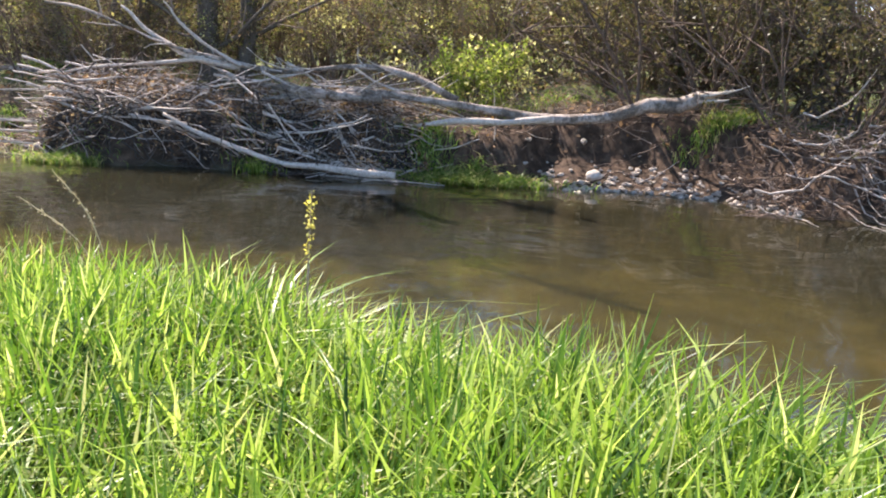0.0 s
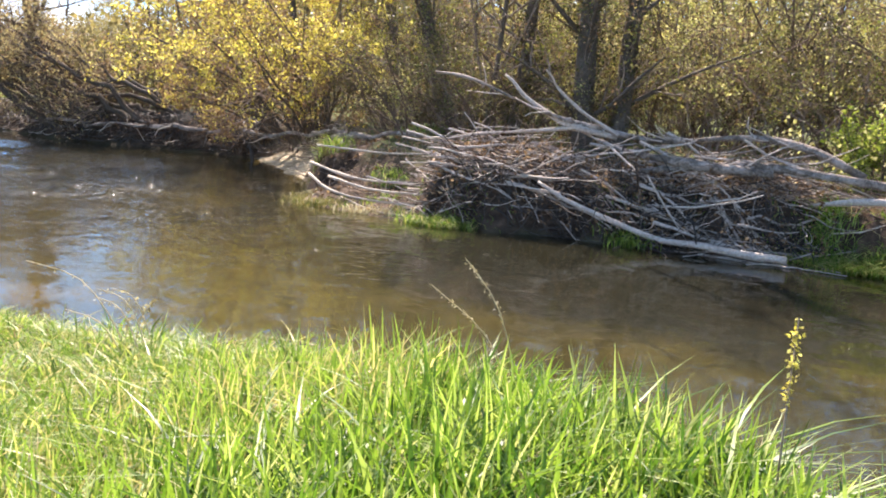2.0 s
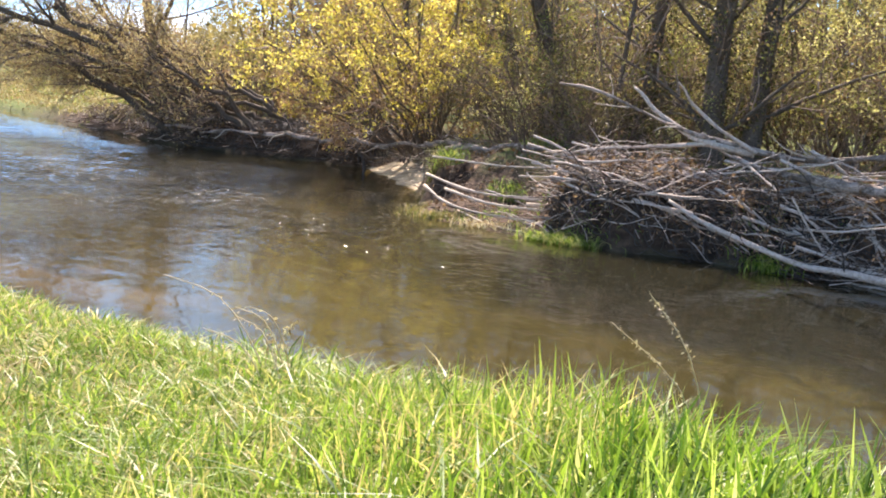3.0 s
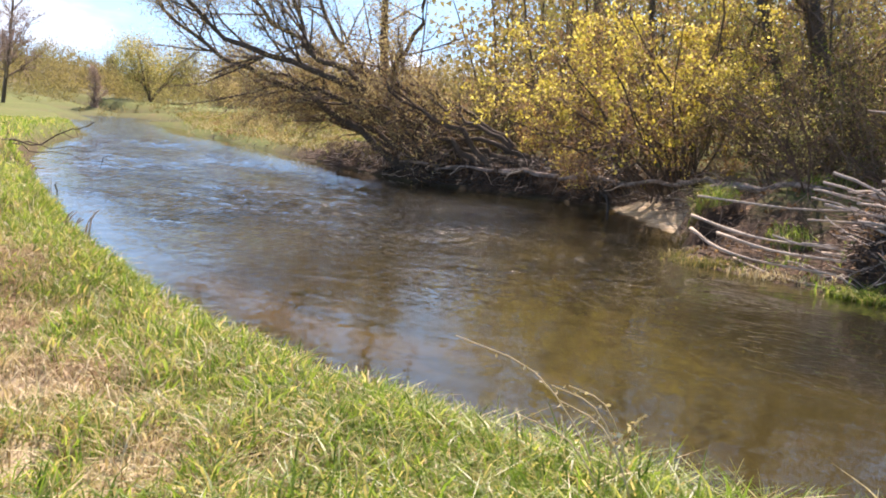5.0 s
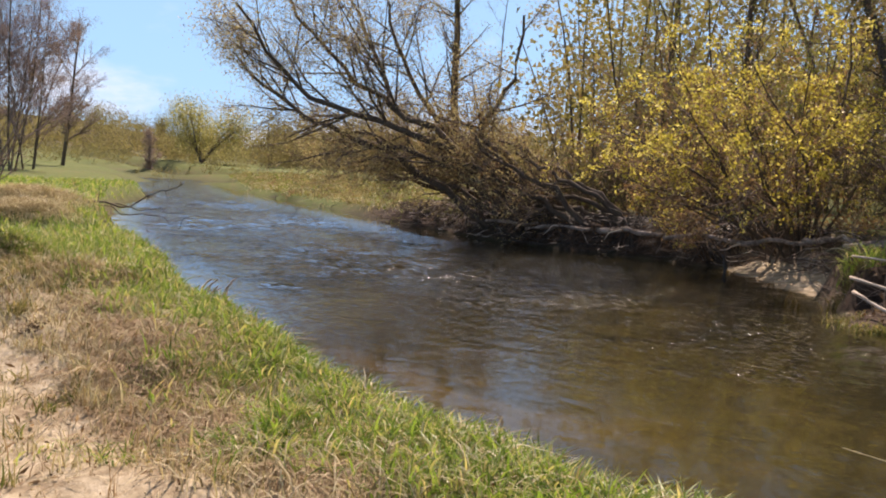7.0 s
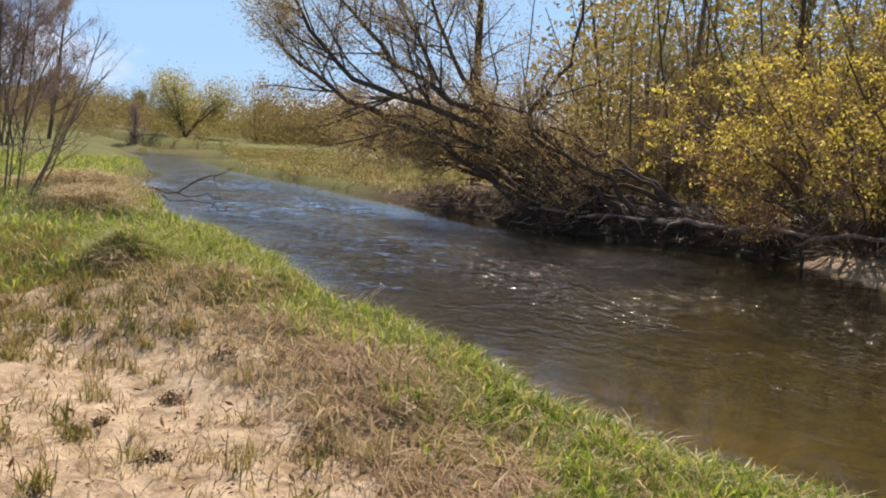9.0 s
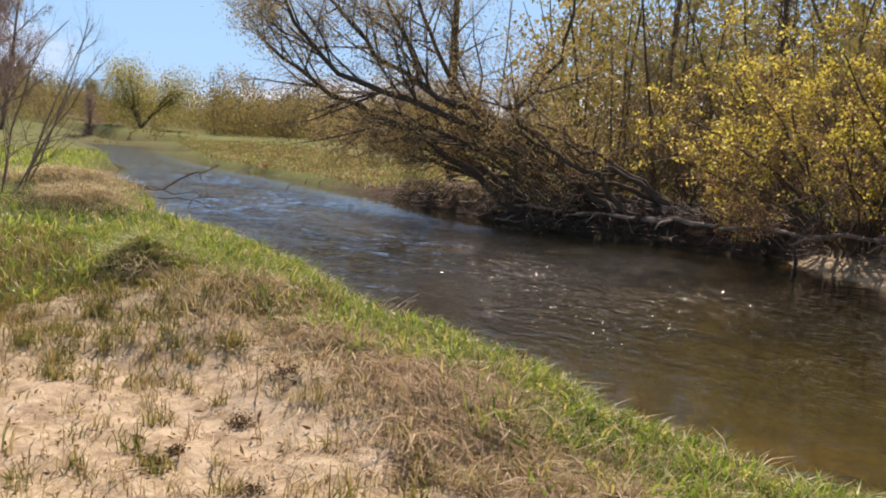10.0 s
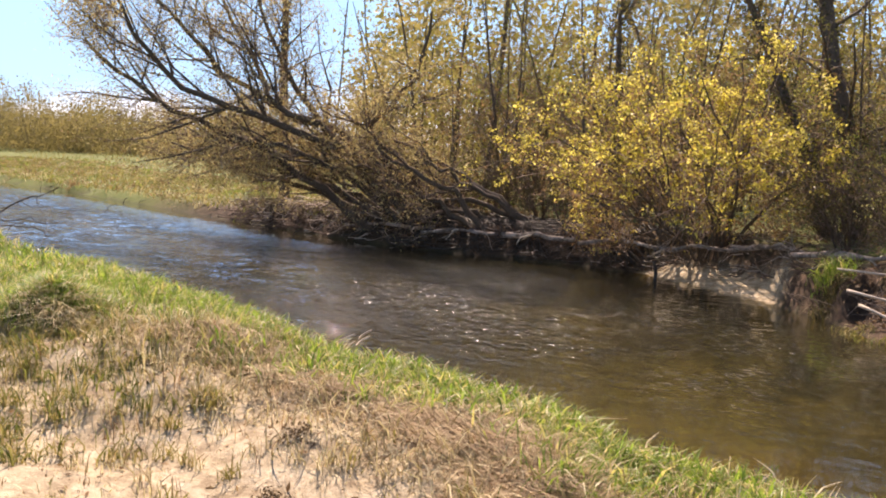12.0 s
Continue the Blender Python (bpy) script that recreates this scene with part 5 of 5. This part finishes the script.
tuft(-10.3, 14.6, 0.25, 0.3, 300, 0.45, BANK_GRASS, "dark green grass clump beside the sandbar")
tuft(-10.3, 14.1, 0.2, 0.3, 260, 0.32, IVY, "dark green grass hanging over the cut bank", 0.012, (0.8, 2.0))
tuft(-9.8, 13.0, 0.25, 0.3, 120, 0.16, MEADOW, "pale grass on the corner of the spit", 0.01, (0.8, 2.0))
tuft(-8.6, 13.6, 0.3, 0.2, 220, 0.3, GRASS, "green grass clump in the brush")
tuft(-1.4, 14.6, 1.3, 0.4, 700, 0.2, BANK_GRASS, "low green grass on the bank")
tuft(-8.9, 15.6, 0.8, 0.4, 400, 0.18, GRASS, "green grass patch under the trees")
tuft(-14.7, 4.8, 0.42, 0.35, 1300, 0.2, BANK_GRASS, "rounded grass tussock on the near bank", 0.01, (0.8, 1.8))
tuft(-14.45, 4.6, 0.3, 0.15, 500, 0.22, DRY_GRASS, "dead straw hanging from the grass tussock", 0.008, (1.0, 2.2))
tuft(-21.5, 7.1, 1.2, 0.9, 2600, 0.3, DRY_GRASS, "mound of brown dry grass", 0.014, (1.0, 2.0))
tuft(-19.6, 6.4, 0.9, 0.7, 2200, 0.24, DRY_GRASS, "bank of pale matted straw", 0.01, (1.2, 3.0))
tuft(-24.8, 6.8, 1.5, 0.9, 1400, 0.22, DRY_GRASS, "mound of straw-coloured dry grass", 0.02, (0.6, 1.6))
x, y = scatter(38000, -75, -19, 17, 46, lambda x, y: (y > far_y(x) + 0.45) & (y < far_y(x) + 9))
x2, y2 = scatter(24000, -110, -19, 22, 75, lambda x, y: (y > far_y(x) + 8) & (y < far_y(x) + 30))
x, y = np.concatenate([x, x2]), np.concatenate([y, y2])
grass_patch("field_grass", "rough green and straw grass on the far bank", MEADOW, x, y, 0.1, 0.35, 0.045, 0.3, 1.6)
for label, mat, count, h1 in (("straw-coloured tussocks on the far bank", DRY_GRASS, 1500, 0.38), ("dark green tussocks on the far bank", GREEN_LEAF, 1500, 0.3), ("brown dead weeds on the far bank", DEAD_LEAF, 900, 0.42)):
    dry_clumps("field_tussocks", label, mat, scatter(count, -70, -18.5, 17.5, 48, lambda x, y: (y > far_y(x) + 0.35) & (y < far_y(x) + 11) & (wobble(0.35 * x, 0.5 * y, h1 * 30) > -0.1)), 26, 0.12, h1, 0.03, 0.3, 1.6, 0.16)
x, y = scatter(9000, -60, -19, 17, 36, lambda x, y: (y > far_y(x) + 0.3) & (y < far_y(x) + 1.8))
grass_patch("bank_straw", "dry straw hanging over the cut bank", DRY_GRASS, x, y, 0.15, 0.45, 0.03, 0.6, 1.8, (0, -1), 1.0)

# ---- bare shrub on the near bank ----
a = np.linspace(0.3, 6.0, 11)
plant("bare_shrub", "bare dark shrub on the near bank", "shrub", spot(-21.2, 5.9), np.stack([np.cos(a) * 0.3, np.sin(a) * 0.3, np.zeros(11)], -1), np.stack([np.cos(a) * 0.5, np.sin(a) * 0.4 + 0.2, np.ones(11)], -1), rng.uniform(1.6, 3.3, 11), np.full(11, 0.016),
      [(7, 20, 55, 0.5, 0.6, 0.14, 0.05, 0.15), (6, 20, 55, 0.5, 0.65, 0.18, 0.03, 0.2), (3, 20, 60, 0.5, 0.7, 0.2, 0.0, 0.2)], [(DEAD_LEAF, 60, 1, 0.05, 0.02, 2, 0.3)], bark=TWIG, curl=0.13)
for course, up, girth in (([(-22.5, 7.5, 0.45), (-22.4, 8.2, 0.72), (-22.6, 9.2, 0.67), (-22.4, 9.9, 0.95), (-22.3, 10.3, 1.12)], 9, 0.026), ([(-22.5, 8.9, 0.68), (-22.4, 9.6, 0.6), (-22.2, 10.2, 0.6), (-22.0, 10.8, 0.82)], 3, 0.012), ([(-22.5, 8.7, 0.66), (-22.3, 9.3, 0.5), (-22.0, 9.8, 0.4), (-21.9, 10.1, 0.42)], 5, 0.012)):
    course = np.array(course)
    plant("bare_branch", "bare dark branch reaching low over the water", "branch", course[0], np.zeros((1, 3)), np.array([[0, 1.0, 0]]), np.array([2.0]), np.array([girth]),
          [(up, 50, 85, 0.28, 0.5, 0.08, 0.28, 0.2), (3, 20, 50, 0.5, 0.7, 0.12, 0.05, 0.2)], [(DEAD_LEAF, 16, 1, 0.05, 0.02, 2, 0.3)], K=12, course=course - course[0], group="branches over the river")

# snags in the water
for sx, sy, sl in [(-19.4, 8.4, 0.35), (-27.1, 12.5, 0.8), (-35.2, 22.3, 0.5), (-34.3, 22.2, 0.6), (-42.0, 24.3, 0.6), (-22.8, 17.1, 0.35), (-32.5, 19.4, 0.8)]:
    st = thing("snag", (sx, sy, 0), "dark snag sticking out of the water", "snag", "snags in the river")
    dead_part("stick", [(sx, sy, -0.2), (sx + 0.2 * sl, sy, 0.0), (sx + 0.6 * sl, sy - 0.1, 0.12), (sx + sl, sy - 0.12, 0.17)], 0.018, 0.007, (sx, sy, 0), st, WET_SHADE_WOOD, 6, 10)

# ---- distance ----
def far_spot(angle, dist):
    x, y = -6 + dist * math.cos(radians(angle)), 2 + dist * math.sin(radians(angle))
    return x, y


def bare_tree(label, loc, tall, rad, lean, twig, stems=1):
    """A leafless tree, of one trunk or of several that rise together."""
    a = np.arange(stems) * 2.4
    apart = 0.0 if stems == 1 else 0.22
    way = np.stack([np.cos(a) * apart + lean, np.sin(a) * apart, np.ones(stems)], -1)
    plant("bare_tree", label, "tree", loc, np.stack([np.cos(a), np.sin(a), np.zeros(stems)], -1) * apart * 2, way, tall * rng.uniform(0.8, 1.05, stems), np.full(stems, rad),
          [(16, 18, 50, 0.42, 0.6, 0.09, 0.07, 0.1), (8, 20, 50, 0.5, 0.8, 0.12, 0.05, 0.15), (6, 20, 55, 0.55, 0.95, 0.2, 0.02, 0.15)], [(PURPLE_BUD, 3200 * stems, 2, 0.075, 0.12, 3, 0.1)], twig=twig, curl=0.05)


PURPLE_TWIG = bark_material("purple_twig", (0.2, 0.14, 0.14), (0.44, 0.33, 0.33))
bare_tree("bare tree at the bend of the river", spot(-76, 26), 10.0, 0.16, 0.22, TWIG)
bare_tree("tall bare tree with purplish twigs", spot(-60, 17.5), 13.0, 0.065, -0.05, PURPLE_TWIG, 5)
bare_tree("tall bare tree with purplish twigs", spot(-64, 20.0), 11.0, 0.06, 0.03, PURPLE_TWIG, 3)
bare_tree("small bare tree on the far meadow", spot(-88, 38), 6, 0.09, 0.0, TWIG)


def round_tree(label, foliage, tall, stems=7):
    a = rng.uniform(0, 2 * math.pi, stems)
    return plant("field_tree", label, "tree", (0, 0, 0), np.zeros((stems, 3)), np.stack([np.cos(a) * 0.55, np.sin(a) * 0.55, np.ones(stems)], -1), tall * rng.uniform(0.7, 1.0, stems), np.full(stems, 0.1),
                 [(7, 25, 55, 0.4, 0.5, 0.1, 0.05, 0.25), (5, 20, 55, 0.5, 0.6, 0.15, 0.02, 0.2)], foliage, curl=0.06, group="trees across the field")


tree_a = round_tree("round olive-green tree out in the field", [(OLIVE_LEAF, 2600, 3, 0.13, 0.7, 2, 0.0), (SHOOT, 2600, 3, 0.13, 0.7, 2, 0.0), (SHOOT, 1200, 3, 0.13, 0.7, 1, 0.0)], 6.5, 6)
tree_b = round_tree("greyish bare-crowned tree across the field", [(FAR_LEAF, 3000, 2, 0.13, 0.4, 2, 0.1), (OLIVE_LEAF, 1400, 2, 0.13, 0.4, 2, 0.1)], 7.0)
strew(tree_a, [(-104, 51.5, 1.4), (*far_spot(133, 150), 1.0)])
strew(tree_b, [(*far_spot(a, d), s) for a, d, s in zip(rng.uniform(115, 168, 5), rng.uniform(130, 190, 5), rng.uniform(0.7, 1.1, 5))])


SCRUB = leaf_material("scrub_twig", [(0.0, (0.21, 0.18, 0.1)), (0.5, (0.25, 0.215, 0.12)), (1.0, (0.3, 0.255, 0.145))], trans=0.5, rough=0.7)
WOOD_LEAF = leaf_material("wood_leaf", [(0.0, (0.185, 0.175, 0.065)), (0.5, (0.26, 0.245, 0.09)), (1.0, (0.35, 0.32, 0.13))], trans=0.5, patch=0.3, patch_col=(0.34, 0.27, 0.13))


def far_wood(name, label, a0, a1, d0, d1, tall, mat, n, size, poles=1):
    """A belt of far trees: clumps of small leaves with an uneven top and bare poles between."""
    clumps = int(n / 60)
    ang, dist = rng.uniform(a0, a1, clumps), rng.uniform(d0, d1, clumps)
    top = tall * (0.45 + 0.55 * ease(0.5 + 0.6 * wobble(0.35 * ang, 0.02 * dist, 2))) * rng.uniform(0.6, 1.1, clumps)
    cx, cy = -6 + dist * np.cos(np.radians(ang)), 2 + dist * np.sin(np.radians(ang))
    base = height(cx, cy)
    m = np.repeat(np.arange(clumps), 6)
    up = rng.uniform(0, 1, len(m)) ** (1.4 if d0 > 75 else 0.8)
    wide = 0.28 * top[m] * np.sqrt(np.clip(1.1 - up, 0.05, 1))
    at = np.stack([cx[m] + wide * rng.uniform(-1, 1, len(m)), cy[m] + wide * rng.uniform(-1, 1, len(m)), base[m] + up * top[m]], -1)
    at = np.repeat(at, 10, 0)
    ob = part(name, leaves(rng, at, 1.4 * size if d0 > 75 else size, (1.1 if d0 > 75 else 1.7) * size, 2.2 if d0 > 75 else 1.4, True), mat)
    tagged(ob, label, "far woods", kind="stuff")
    cx, cy, base, top = cx[::poles], cy[::poles], base[::poles], top[::poles]
    clumps = len(cx)
    P, R = paths(rng, np.stack([cx, cy, base - 0.1], -1), np.stack([rng.normal(0, 0.12, clumps), rng.normal(0, 0.12, clumps), np.ones(clumps)], -1), top, 0.009 * top, 5, 0.08, 0.02)
    tagged(part("far_poles", tubes(P, R, 4), BARK), "bare trunks in the far woods", "far woods", kind="stuff")


far_wood("far_woods", "hazy olive treeline across the field", 108, 160, 140, 240, 6.5, FAR_LEAF, 110000, 0.33, 20)
far_wood("far_woods", "low brown scrub across the field", 105, 176, 110, 240, 3.6, FAR_LEAF, 60000, 0.3, 20)
far_wood("far_woods", "brown leafless scrub on the meadow behind the willow", 122, 168, 115, 170, 7.0, SCRUB, 110000, 0.32, 16)
far_wood("far_woods", "tall grey-brown scrub on the meadow behind the willow", 132, 149, 95, 125, 8.0, SCRUB, 80000, 0.28, 10)
far_wood("far_woods", "low scrub along the end of the river", 150, 172, 80, 125, 2.4, FAR_LEAF, 14000, 0.22, 8)
far_wood("far_woods", "dense olive woods behind the river bank", 68, 131, 26, 60, 13.0, HAZE_LEAF, 60000, 0.28, 25)
far_wood("far_woods", "tall olive woods behind the river bank", 68, 129, 32, 60, 15.0, WOOD_LEAF, 52000, 0.28, 25)
far_wood("far_woods", "brown undergrowth behind the river bank", 62, 128, 23, 50, 5.5, DEAD_LEAF, 60000, 0.14, 25)
far_wood("far_woods", "hazy woods far behind the river bank", 62, 128, 60, 85, 17.0, WOOD_LEAF, 40000, 0.6, 40)
px, py = far_spot(139.0, 85)
post = thing("field_post", spot(px, py), "dark wooden post standing in the field", "post")
dead_part("post", [(0, 0, -0.1), (0.01, 0, 1.0), (0, 0, 2.1)], 0.14, 0.12, (0, 0, 0), post, BARK, 8, 8)

# moss and small green growth on the dark bank face
x = rng.uniform(-9.0, -1.6, 2600)
y = far_y(x) + rng.uniform(0.1, 0.9, 2600)
k = wobble(1.6 * x, 1.6 * y, 8) > 0.2
grass_patch("bank_moss", "small green growth on the dark bank", GRASS, x[k], y[k], 0.05, 0.2, 0.014, 0.4, 1.5)


# thin roots and twigs hanging over the cut bank
x = np.concatenate([rng.uniform(-22, -10.5, 620), rng.uniform(-2.6, 2.2, 60)])
y = far_y(x) + rng.uniform(0.1, 0.75, len(x)) + 1.0 * ease((x + 13.9) / 0.3) * ease((-10.9 - x) / 0.3)
P, R = paths(rng, lay(x, y, 0.06), np.stack([rng.normal(0, 1.0, len(x)), rng.uniform(-0.8, 0.2, len(x)), rng.normal(0.05, 0.3, len(x))], -1), rng.uniform(0.2, 0.9, len(x)), rng.uniform(0.004, 0.012, len(x)), 6, 0.25, -0.05)
pale_root = rng.uniform(0, 1, len(P)) < 0.16
for k, mat, label in ((pale_root, DEADWOOD, "thin pale twigs hanging over the cut bank"), (~pale_root, ROOT, "thin brown roots hanging over the cut bank")):
    tagged(part("hanging_roots", tubes(P[k], R[k], 4), mat), label, "roots", kind="stuff")
